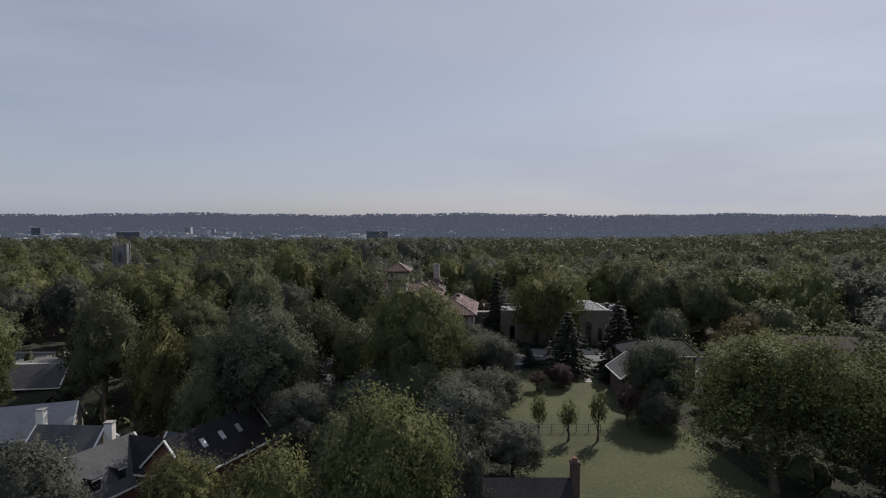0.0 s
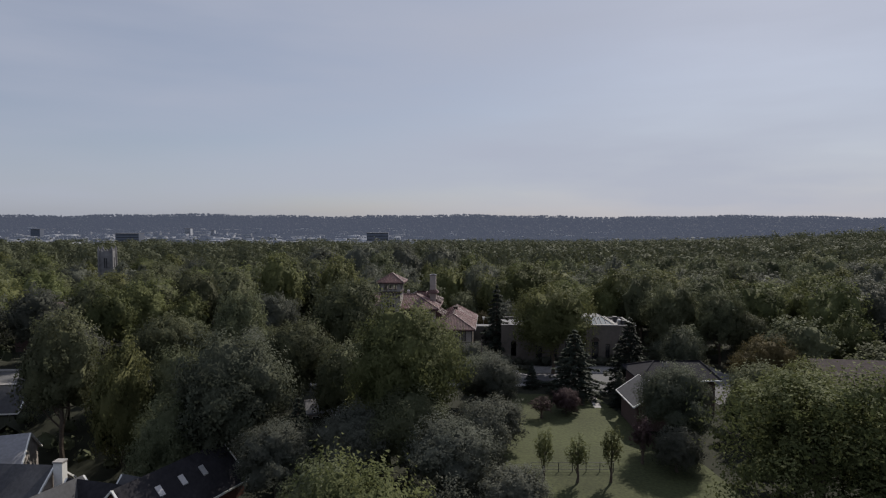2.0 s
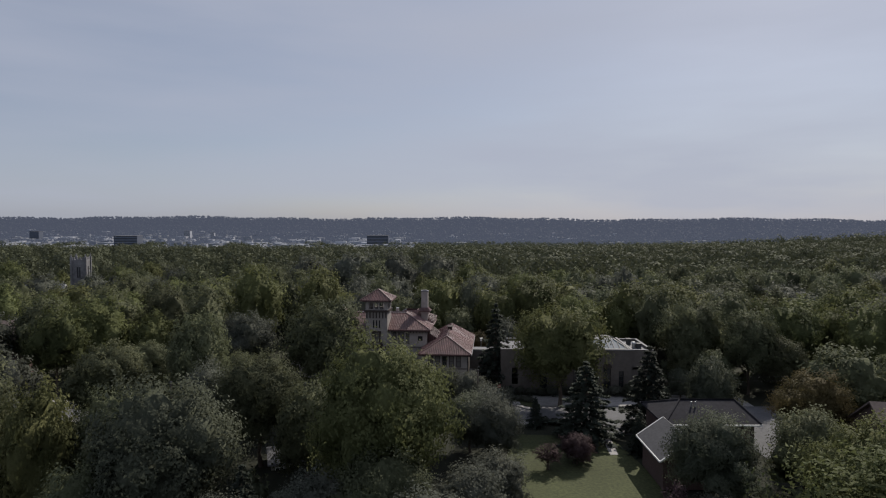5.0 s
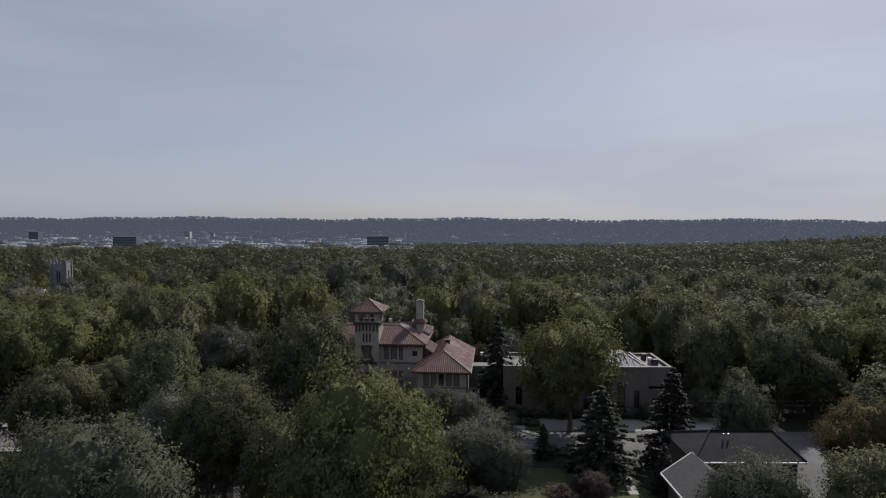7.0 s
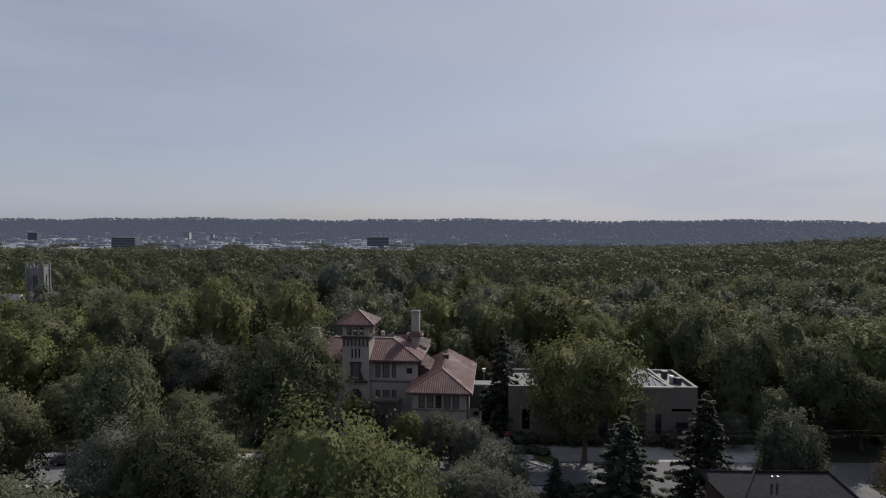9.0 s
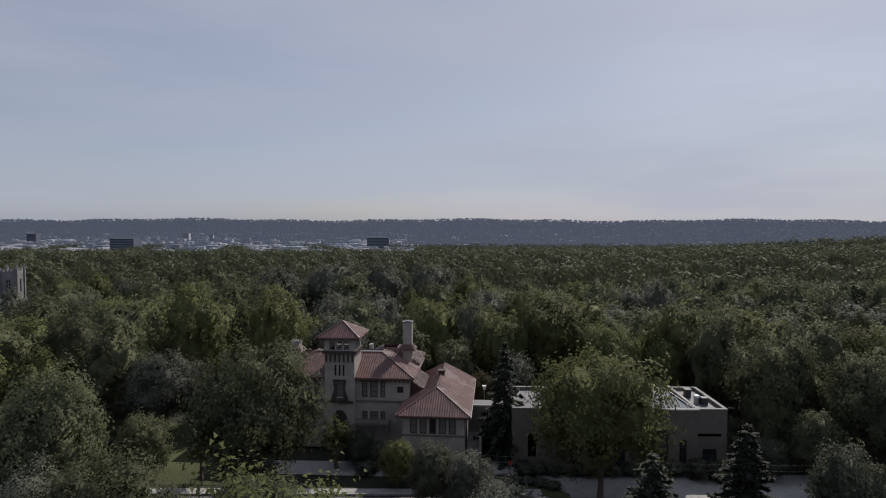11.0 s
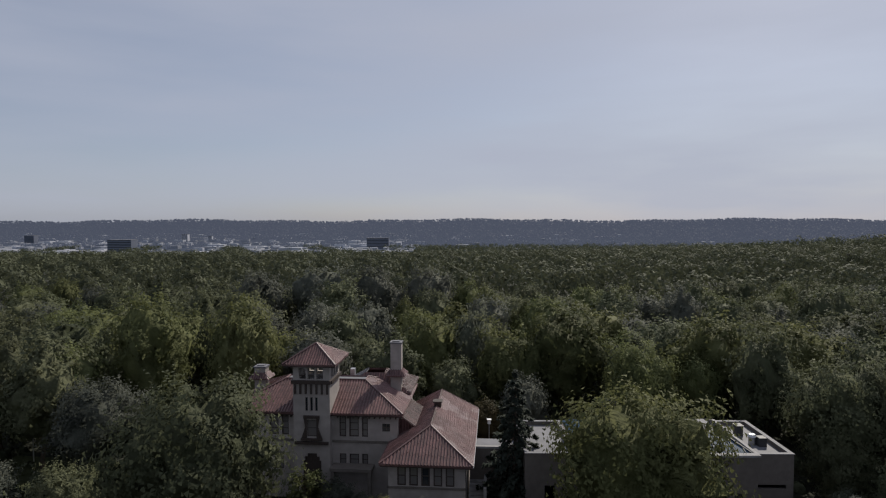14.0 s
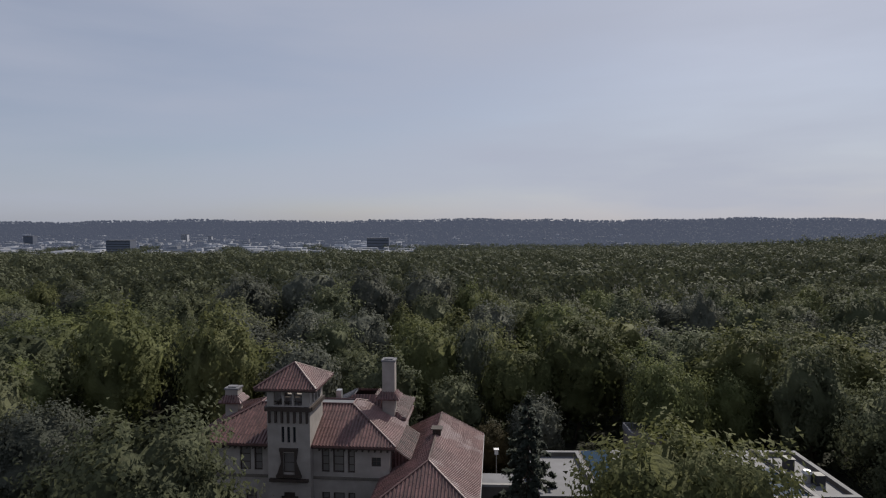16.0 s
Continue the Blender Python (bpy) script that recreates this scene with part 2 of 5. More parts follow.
def box(bm, x0, x1, y0, y1, z0, z1):
    v = [bm.verts.new((x, y, z)) for z in (z0, z1) for y in (y0, y1) for x in (x0, x1)]
    for f in ((0, 1, 3, 2), (4, 6, 7, 5), (0, 4, 5, 1), (2, 3, 7, 6), (0, 2, 6, 4), (1, 5, 7, 3)):
        bm.faces.new([v[i] for i in f])


def boxes(*rows):
    bm = bmesh.new()
    for r in rows:
        box(bm, *r)
    return bm


def tube(bm, pts, radii, sides=7, cap=True):
    """A tapering tube along the points."""
    rings = []
    for i, p in enumerate(pts):
        d = (Vector(pts[min(i + 1, len(pts) - 1)]) - Vector(pts[max(i - 1, 0)])).normalized()
        a = d.orthogonal().normalized()
        b = d.cross(a)
        rings.append([bm.verts.new(Vector(p) + (a * math.cos(2 * math.pi * k / sides) + b * math.sin(2 * math.pi * k / sides)) * radii[i]) for k in range(sides)])
    for r, s in zip(rings, rings[1:]):
        for k in range(sides):
            bm.faces.new((r[k], r[(k + 1) % sides], s[(k + 1) % sides], s[k]))
    if cap:
        bm.faces.new(rings[0]), bm.faces.new(rings[-1])


def solid(bm, top, drop):
    """A slab: the polygon top and the same polygon lower by drop."""
    a = [bm.verts.new(p) for p in top]
    b = [bm.verts.new((p[0], p[1], p[2] - drop)) for p in top]
    bm.faces.new(a), bm.faces.new(b[::-1])
    for i in range(len(a)):
        j = (i + 1) % len(a)
        bm.faces.new((a[i], a[j], b[j], b[i]))


def wall(bm, x0, x1, y0, y1, z0, z1, holes=(), along="x"):
    """A wall of real thickness along x or y with rectangular openings (a0, a1, z0, z1) through it."""
    lo, hi = (x0, x1) if along == "x" else (y0, y1)
    cuts = sorted({lo, hi, *[h[0] for h in holes], *[h[1] for h in holes]})
    for a, b in zip(cuts, cuts[1:]):
        mid = (a + b) / 2
        gaps = sorted((h[2], h[3]) for h in holes if h[0] < mid < h[1])
        z = z0
        for g0, g1 in gaps + [(z1, z1)]:
            if g0 > z:
                box(bm, *((a, b, y0, y1) if along == "x" else (x0, x1, a, b)), z, g0)
            z = max(z, g1)
    bmesh.ops.remove_doubles(bm, verts=bm.verts[:], dist=1e-4)


def window(parent, x, y, z, w, h, facing=(0, -1), bars=(1, 1), frame_mat=None, t=0.09, depth=0.16, pane=None):
    """A window in an opening with its sill line at z, centred on x: frame, panes and a sill; y is the wall's outer face."""
    frame_mat = frame_mat or DARK_WOOD
    fx, fy = facing
    m = Matrix.Translation((x, y, z)) @ Matrix.Rotation(math.atan2(fx, -fy), 4, "Z")
    win = thing("window")
    win.parent = parent
    win.matrix_local = m
    d = depth
    nx, nz = bars
    rows = [(-w / 2, w / 2, d, d + 0.1, 0, t), (-w / 2, w / 2, d, d + 0.1, h - t, h), (-w / 2, -w / 2 + t, d, d + 0.1, t, h - t), (w / 2 - t, w / 2, d, d + 0.1, t, h - t)]
    rows += [(-w / 2 + w * i / nx - t / 3, -w / 2 + w * i / nx + t / 3, d + 0.01, d + 0.09, t, h - t) for i in range(1, nx)]
    rows += [(-w / 2 + t, w / 2 - t, d + 0.01, d + 0.09, h * i / nz - t / 3, h * i / nz + t / 3) for i in range(1, nz)]
    part("frame", boxes(*rows), frame_mat, win)
    part("pane", boxes((-w / 2 + t, w / 2 - t, d + 0.04, d + 0.06, t, h - t)), pane or GLASS, win)
    return win


def ribs(bm, poly, along, spacing, width=0.2, height=0.13):
    """Rounded cover tiles running up a roof slope: strips from the polygon's eave to its upper edge, clipped to it."""
    P = [Vector(p) for p in poly]
    a = Vector(along).normalized()
    nrm = (P[1] - P[0]).cross(P[2] - P[0]).normalized()
    if nrm.z < 0:
        nrm = -nrm
    up = nrm.cross(a).normalized()
    if up.z < 0:
        up = -up
    o = P[0]
    q = [((p - o).dot(a), (p - o).dot(up)) for p in P]
    s = min(c[0] for c in q) + spacing / 2
    end = max(c[0] for c in q)
    while s < end:
        hits = []
        for (s0, t0), (s1, t1) in zip(q, q[1:] + q[:1]):
            if (s0 <= s) != (s1 <= s):
                hits.append(t0 + (t1 - t0) * (s - s0) / (s1 - s0))
        hits.sort()
        if len(hits) >= 2 and hits[-1] - hits[0] > 0.25:
            t0, t1 = hits[0], hits[-1]
            n = max(1, int((t1 - t0) / 1.2))
            for k in range(n):
                b0, b1 = t0 + (t1 - t0) * k / n, t0 + (t1 - t0) * (k + 1) / n
                lift = 0.025
                prof = [(-width / 2, 0.0), (-width / 4, height * 0.8), (width / 4, height * 0.8), (width / 2, 0.0)]
                r0 = [bm.verts.new(o + a * (s + dx) + up * (b0 - 0.03) + nrm * (dz + lift)) for dx, dz in prof]
                r1 = [bm.verts.new(o + a * (s + dx * 0.85) + up * b1 + nrm * dz) for dx, dz in prof]
                for i in range(3):
                    bm.faces.new((r0[i], r0[i + 1], r1[i + 1], r1[i]))
                bm.faces.new(r0)
        s += spacing


def hip_points(x0, x1, y0, y1, ze, zr, rx0, rx1, ry0, ry1):
    e = [(x0, y0, ze), (x1, y0, ze), (x1, y1, ze), (x0, y1, ze)]
    r = [(rx0, ry0, zr), (rx1, ry0, zr), (rx1, ry1, zr), (rx0, ry1, zr)]
    return e, r


def dedupe(poly):
    out = []
    for p in poly:
        if not out or (Vector(p) - Vector(out[-1])).length > 1e-4:
            out.append(p)
    if (Vector(out[0]) - Vector(out[-1])).length < 1e-4:
        out.pop()
    return out


def hip_roof(parent, x0, x1, y0, y1, ze, zr, rx0, rx1, ry0, ry1, mats, thick=0.22, tile=0.36, name="roof", cap=None, flat=None):
    """A hipped roof from an eave rectangle to a ridge line (or a flat deck); mats: front, right, back, left."""
    e, r = hip_points(x0, x1, y0, y1, ze, zr, rx0, rx1, ry0, ry1)
    slopes = []
    for i in range(4):
        j = (i + 1) % 4
        slopes.append(dedupe([e[i], e[j], r[j], r[i]]))
    for i, (s, mat) in enumerate(zip(slopes, mats)):
        if len(s) < 3:
            continue
        bm = bmesh.new()
        solid(bm, s, thick)
        face = part(name, bm, mat, parent)
        if tile:
            bm = bmesh.new()
            ribs(bm, s, Vector(e[(i + 1) % 4]) - Vector(e[i]), tile)
            part("tiling", bm, mat, face)["kind"] = "stuff"
    if cap:
        lines = [(e[i], r[i]) for i in range(4)] + [(r[0], r[1]), (r[1], r[2]), (r[2], r[3]), (r[3], r[0])]
        for a, b in lines:
            if (Vector(a) - Vector(b)).length > 0.3:
                bm = bmesh.new()
                tube(bm, [Vector(a) + Vector((0, 0, 0.06)), Vector(b) + Vector((0, 0, 0.06))], [0.13, 0.13], 6)
                part("ridge_cap", bm, cap, parent)
    if flat:
        bm = bmesh.new()
        solid(bm, r, thick)
        part("roof_deck", bm, flat, parent)


def gable_roof(parent, x0, x1, y0, y1, ze, zr, along, mats, trim=None, thick=0.25, wall_mat=None, inset=0.4, name="roof"):
    """A gabled roof over a rectangle, its ridge along x or y; mats for the low-side and high-side slopes."""
    if along == "x":
        ym = (y0 + y1) / 2
        s = [[(x0, y0, ze), (x1, y0, ze), (x1, ym, zr), (x0, ym, zr)], [(x1, y1, ze), (x0, y1, ze), (x0, ym, zr), (x1, ym, zr)]]
        ends = [[(x0 + inset, y0 + inset, ze), (x0 + inset, y1 - inset, ze), (x0 + inset, ym, zr - thick)], [(x1 - inset, y0 + inset, ze), (x1 - inset, y1 - inset, ze), (x1 - inset, ym, zr - thick)]]
    else:
        xm = (x0 + x1) / 2
        s = [[(x0, y1, ze), (x0, y0, ze), (xm, y0, zr), (xm, y1, zr)], [(x1, y0, ze), (x1, y1, ze), (xm, y1, zr), (xm, y0, zr)]]
        ends = [[(x0 + inset, y0 + inset, ze), (x1 - inset, y0 + inset, ze), (xm, y0 + inset, zr - thick)], [(x0 + inset, y1 - inset, ze), (x1 - inset, y1 - inset, ze), (xm, y1 - inset, zr - thick)]]
    for poly, mat in zip(s, mats):
        bm = bmesh.new()
        solid(bm, poly, thick)
        part(name, bm, mat, parent)
        if trim:
            bm = bmesh.new()
            for a, b in ((poly[0], poly[1]), (poly[1], poly[2]), (poly[3], poly[0])):
                tube(bm, [Vector(a) - Vector((0, 0, 0.12)), Vector(b) - Vector((0, 0, 0.12))], [0.15, 0.15], 4)
            part("bargeboard_and_gutter", bm, trim, parent)
    if wall_mat:
        for tri in ends:
            bm = bmesh.new()
            bm.faces.new([bm.verts.new(p) for p in tri])
            g = bmesh.ops.extrude_face_region(bm, geom=bm.faces[:])
            off = Vector((0.2, 0, 0)) if along == "x" else Vector((0, 0.2, 0))
            bmesh.ops.translate(bm, verts=[v for v in g["geom"] if isinstance(v, bmesh.types.BMVert)], vec=off)
            part("gable_wall", bm, wall_mat, parent)


# ---- ground ----
def smooth(a, b, t):
    t = np.clip((t - a) / (b - a), 0, 1)
    return t * t * (3 - 2 * t)


def ground_z(x, y):
    """Height of the land: a wooded rise, falling to a wide valley and up again to a far ridge."""
    x, y = np.asarray(x, float), np.asarray(y, float)
    z = np.interp(y, [-400, 40, 83, 118, 300, 500, 700, 1000, 1500, 2200, 2800, 3200, 3600, 3900, 4050, 4300], [0, 0.8, 1.2, 1.8, 0.5, -4, -13, -32, -56, -66, -60, -42, -12, 20, 34, 38])
    z = z - 6.5 * smooth(-22, -36, x) * smooth(112, 92, y)
    z = z + 30 * np.exp(-(((x - 850) / 420) ** 2 + ((y - 1000) / 330) ** 2))
    z = z + smooth(3500, 4000, y) * (6 * np.sin(x / 310.0 + 1) + 4 * np.sin(x / 97.0) - 0.0012 * (x - 200))
    return z


def gz(x, y):
    return float(ground_z(x, y))


gx = np.unique(np.concatenate([np.linspace(-4200, -300, 46), np.linspace(-300, 300, 101), np.linspace(300, 4200, 46)]))
gy = np.unique(np.concatenate([np.linspace(-400, 0, 15), np.linspace(0, 300, 76), np.linspace(300, 1600, 50), np.linspace(1600, 4300, 61)]))
GX, GY = np.meshgrid(gx, gy)
GV = np.stack([GX.ravel(), GY.ravel(), ground_z(GX, GY).ravel()], 1)
idx = np.arange(GX.size).reshape(GX.shape)
GF = np.stack([idx[:-1, :-1].ravel(), idx[:-1, 1:].ravel(), idx[1:, 1:].ravel(), idx[1:, :-1].ravel()], 1)
land = raw_part("ground", GV, GF, EARTH, smooth=True)
land.data.materials.append(EARTH_HAZE)
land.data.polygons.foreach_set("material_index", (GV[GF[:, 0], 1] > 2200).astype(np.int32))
tagged(land, "wooded rolling ground falling to a wide valley", "ground", kind="structure")


def sheet(name, pts, lift, mat, label, category, thick=0.0):
    """A flat patch draped over the ground, e.g. a lawn or a road, cut from a polygon."""
    bm = bmesh.new()
    f = bm.faces.new([bm.verts.new((x, y, 0)) for x, y in pts])
    bmesh.ops.triangulate(bm, faces=[f])
    for _ in range(5):
        long = [e for e in bm.edges if e.calc_length() > 4.0]
        if not long:
            break
        bmesh.ops.subdivide_edges(bm, edges=long, cuts=1)
        bmesh.ops.triangulate(bm, faces=bm.faces[:])
    for v in bm.verts:
        v.co.z = gz(v.co.x, v.co.y) + lift
    if thick:
        g = bmesh.ops.extrude_face_region(bm, geom=bm.faces[:])
        bmesh.ops.translate(bm, verts=[v for v in g["geom"] if isinstance(v, bmesh.types.BMVert)], vec=(0, 0, -thick))
    return tagged(part(name, bm, mat), label, category, kind="structure")


sheet("lawn_1", [(8, 50), (40, 50), (36, 88), (31, 104), (29, 118), (14, 119), (9, 100)], 0.06, GRASS, "mown green lawn dappled with tree shade", "lawn")
sheet("lawn_2", [(-60, 137.5), (-26, 137.5), (-26, 160), (-60, 165)], 0.06, GRASS, "shaded lawn beside the tile-roofed mansion", "lawn")
sheet("road", [(-260, 126), (260, 126), (260, 134), (-260, 134)], 0.08, ASPHALT, "worn grey asphalt street under trees", "road")
sheet("parking_lot", [(17, 134.0), (17, 141), (60, 141), (60, 134.0)], 0.09, CONCRETE, "sunlit pale paved forecourt of the annex", "parking lot")
sheet("drive_1", [(24, 119), (24, 126), (60, 126), (60, 120), (53, 104), (49.5, 105), (49, 119)], 0.09, ASPHALT, "worn paved drive beside the dark-roofed house", "driveway")
sheet("drive_2", [(-27, 141.5), (9, 139.5), (9, 144), (-6, 145.4), (-27, 146)], 0.09, CONCRETE, "pale driveway before the mansion entrance", "driveway")
sheet("path", [(27.0, 111), (28.2, 111), (29.0, 119), (27.6, 119)], 0.10, CONCRETE, "narrow pale garden path across lawn", "path")
sheet("pavement_1", [(-260, 134.6), (-27, 134.6), (-27, 136.2), (-260, 136.2)], 0.2, CONCRETE, "narrow concrete pavement beside the street", "pavement", 0.3)
sheet("pavement_2", [(-26.9, 134.6), (16.9, 134.6), (16.9, 136.2), (-26.9, 136.2)], 0.2, CONCRETE, "narrow concrete pavement beside the street", "pavement", 0.3)
sheet("pavement_3", [(-260, 123.8), (20, 123.8), (20, 125.4), (-260, 125.4)], 0.2, CONCRETE, "narrow concrete pavement beside the street", "pavement", 0.3)
sheet("pavement_4", [(8.6, 141.2), (14.5, 141.0), (15.5, 147), (9.2, 147)], 0.22, CONCRETE, "pale paved landing beside the stone steps", "pavement", 0.3)


# ---- trees ----
rng = np.random.default_rng(7)


def leaf_cards(centres, normals, size, r, jitter=0.75):
    """Small bent leaf sprays: one rhombus for each centre, turned roughly along its normal."""
    n = len(centres)
    d = normals + r.normal(0, jitter, (n, 3))
    d /= np.linalg.norm(d, axis=1, keepdims=True) + 1e-9
    a = np.cross(d, r.normal(0, 1, (n, 3)))
    a /= np.linalg.norm(a, axis=1, keepdims=True) + 1e-9
    b = np.cross(d, a)
    L = (size * r.uniform(0.65, 1.35, n))[:, None]
    v = np.stack([centres - a * L * 0.5 - b * L * 0.40, centres + a * L * 0.58 - d * L * 0.06, centres - a * L * 0.35 + b * L * 0.46 - d * L * 0.06], 1)
    hat = normals / (np.linalg.norm(normals, axis=1, keepdims=True) + 1e-9)
    soft = 0.8 * hat + 0.2 * d
    soft /= np.linalg.norm(soft, axis=1, keepdims=True) + 1e-9
    return v.reshape(-1, 3), np.arange(3 * n).reshape(n, 3), np.repeat(soft, 3, axis=0)


def ball_mesh(level):
    """Directions and triangles of a fine geodesic ball."""
    bm = bmesh.new()
    bmesh.ops.create_icosphere(bm, subdivisions=level, radius=1.0)
    v = np.array([tuple(p.co) for p in bm.verts])
    f = np.array([[p.index for p in q.verts] for q in bm.faces])
    bm.free()
    return v / np.linalg.norm(v, axis=1, keepdims=True), f


BALLS = {k: ball_mesh(k) for k in (1, 2, 3, 4)}


def lobed(d, centres, radii):
    """How far the outline of a heap of round boughs lies along each direction, and which bough is met there."""
    dc = d @ centres.T
    disc = dc ** 2 - (centres ** 2).sum(1)[None] + radii[None] ** 2
    t = np.where(disc > 0, dc + np.sqrt(np.maximum(disc, 0)), 0.0)
    k = t.argmax(1)
    return t[np.arange(len(d)), k], k


def bough_heap(r, n, lobe, low=-0.75, small=70):
    """Bough centres and sizes in a unit crown: rounded masses on a lumpy dome, fuller near the shoulders."""
    i = np.arange(n) + 0.5
    z = 1 - (1 - low) * i / n
    ang = 2.39996 * i + r.normal(0, 0.25, n)
    w = np.sqrt(np.maximum(0, 1 - z * z))
    dirs = np.stack([np.cos(ang) * w, np.sin(ang) * w, z], 1)
    ph = r.uniform(0, 6.28, 2)
    lump = 1 + lobe * (0.35 * np.sin(2 * ang + ph[0]) + 0.3 * np.sin(3 * ang + ph[1])) * w
    reach = 0.64 * lump * r.uniform(0.80, 1.12, n)
    size = r.uniform(0.24, 0.40, n) * (4.0 / math.sqrt(n)) ** 0.5
    c = np.concatenate([dirs * reach[:, None], [[0, 0, 0]]])
    b = np.concatenate([size, [0.50]])
    # smaller leafy masses pushing out of the boughs
    e = r.normal(0, 1, (small, 3))
    e[:, 2] += 0.15
    e /= np.linalg.norm(e, axis=1, keepdims=True)
    t, _ = lobed(e, c, b)
    c2 = e * (t * r.uniform(0.84, 0.97, small))[:, None]
    return np.concatenate([c, c2]), np.concatenate([b, r.uniform(0.085, 0.18, small)])


def broad_crown(h, rad, base, clumps, leaves, size, seed, lobe=0.30, core=3, boughs=24, airy=0.0):
    """Crown of a broadleaf tree: leaf sprays over a heap of rounded boughs, denser foliage inside; returns leaf arrays and clump centres."""
    r = np.random.default_rng(seed)
    ch = h - base
    c, b = bough_heap(r, boughs, lobe)
    mid = np.array([0, 0, base + ch * 0.50])
    scale = np.array([rad, rad, ch * 0.52])
    top = (c[:, 2] + b).max()
    # clumps of sprays over the outline
    d = r.normal(0, 1, (clumps * 3, 3))
    d /= np.linalg.norm(d, axis=1, keepdims=True)
    d = d[d[:, 2] > -0.80][:clumps]
    out = r.normal(0.975, 0.075, len(d))
    spread = r.uniform(0.045, 0.085, len(d))
    C, N = [], []
    for dd, o, sp in zip(d, out, spread):
        n = int(leaves * r.uniform(0.6, 1.4))
        e = dd + r.normal(0, sp, (n, 3))
        e /= np.linalg.norm(e, axis=1, keepdims=True)
        C.append(np.concatenate([e, (o + r.normal(0, 0.045, (n, 1)) - 0.16 * r.uniform(0, 1, (n, 1)) ** 2)], 1))
    E = np.concatenate(C)
    e, k = E[:, :3], E[:, 3:]
    if airy:
        k = k * (1 - airy * r.uniform(0, 1, (len(d), 1)) ** 1.3)[np.repeat(np.arange(len(d)), [len(q) for q in C])]
    t, which = lobed(e, c, b)
    p = e * t[:, None] * k
    n1 = p - c[which]
    n1 /= np.linalg.norm(n1, axis=1, keepdims=True) + 1e-6
    nrm = 0.7 * n1 + 0.5 * e + np.array([0, 0, 0.12])
    p[:, 2] *= 1.0 / top
    v, f, nv = leaf_cards(p * scale + mid, nrm, size, r, 0.5)
    cs = c[:boughs] * scale + mid
    if not core:
        return v, f, nv, cs
    # the dense inner foliage
    bv, bf = BALLS[core]
    tb, wb = lobed(bv, c, b)
    cv = bv * (tb * r.uniform(0.68, 0.87, len(bv)))[:, None]
    cn = cv - c[wb]
    cn = 0.6 * cn / (np.linalg.norm(cn, axis=1, keepdims=True) + 1e-6) + 0.6 * bv + np.array([0, 0, 0.15])
    cn /= np.linalg.norm(cn, axis=1, keepdims=True)
    cv[:, 2] /= top
    f = np.concatenate([f, bf + len(v)])
    v = np.concatenate([v, cv * scale + mid])
    nv = np.concatenate([nv, cn])
    return v, f, nv, cs


def broad_trunk(h, rad, base, cs, seed):
    """Tapered trunk with limbs that reach into the crown's clumps."""
    r = random.Random(seed)
    bm = bmesh.new()
    tr = 0.018 * h + 0.05
    fork = base + 0.12 * (h - base)
    tube(bm, [(0, 0, -0.6), (0, 0, 0.2), (0.04 * rad, 0, fork * 0.5), (0, 0.03 * rad, fork), (0.03 * rad, 0, fork + 0.3 * (h - fork)), (0, 0, fork + 0.72 * (h - fork))], [tr * 1.5, tr * 1.1, tr * 0.85, tr * 0.8, tr * 0.45, tr * 0.1], 6)
    picks = r.sample(range(len(cs)), min(8, len(cs)))
    for i in picks:
        c = Vector(cs[i])
        z0 = min(fork + r.uniform(-0.15, 0.35) * (h - fork), c.z - 0.05 * h)
        s = Vector((0, 0, max(z0, 0.6 * fork)))
        m = s.lerp(c, 0.5) + Vector((0, 0, -0.03 * h))
        tube(bm, [s, m, c], [tr * 0.4, tr * 0.25, tr * 0.06], 4)
    return bm


def spruce_tree(h, rad, seed, size=0.36, tiers=17, per=110):
    """Conifer: drooping boughs in tiers round a straight trunk, with gaps between them."""
    r = np.random.default_rng(seed)
    C, N = [], []
    bm = bmesh.new()
    tube(bm, [(0, 0, -0.4), (0, 0, h * 0.5), (0, 0, h * 0.99)], [0.02 * h, 0.012 * h, 0.02], 7)
    for i in range(tiers):
        t = i / (tiers - 1)
        z = h * (0.10 + 0.87 * t)
        reach = rad * (1 - t) ** 0.78 * r.uniform(0.86, 1.1) + 0.22
        nb = max(4, int(9 - 4 * t))
        a0 = r.uniform(0, 6.28)
        for b in range(nb):
            ang = a0 + 6.283 * b / nb + r.normal(0, 0.16)
            ln = reach * r.uniform(0.7, 1.12)
            tip = np.array([math.cos(ang) * ln, math.sin(ang) * ln, z - 0.42 * ln])
            root = np.array([0, 0, z])
            if ln > 0.8:
                tube(bm, [root, tip], [0.045, 0.012], 3, cap=False)
            n = int(per * (0.25 + 0.75 * ln / rad))
            s = r.uniform(0.12, 1.05, n) ** 0.75
            side = np.array([-math.sin(ang), math.cos(ang), 0])
            p = root + (tip - root) * s[:, None] + side * (r.normal(0, 0.13, n) * ln * (1.15 - s))[:, None] + np.array([0, 0, 1]) * r.normal(-0.06, 0.10, n)[:, None]
            p[:, 2] += 0.10 * ln * s ** 3
            C.append(p)
            N.append(np.tile(np.array([0.15 * math.cos(ang), 0.15 * math.sin(ang), 1.0]), (n, 1)))
    v, f, nv = leaf_cards(np.concatenate(C), np.concatenate(N), size, r, 0.45)
    return v, f, nv, bm


def place_tree(name, verts, faces, normals, trunk_bm, leaf_mat):
    t = thing(name)
    part("trunk", trunk_bm, BARK, t)
    raw_part("crown", verts, faces, leaf_mat, t, normals=normals)
    return t


FORMS = {}


def tree_form(key, h, rad, base, clumps, leaves, size, seed, **more):
    FORMS[key] = (h, rad, broad_crown(h, rad, base, clumps, leaves, size, seed, **more), base, seed)


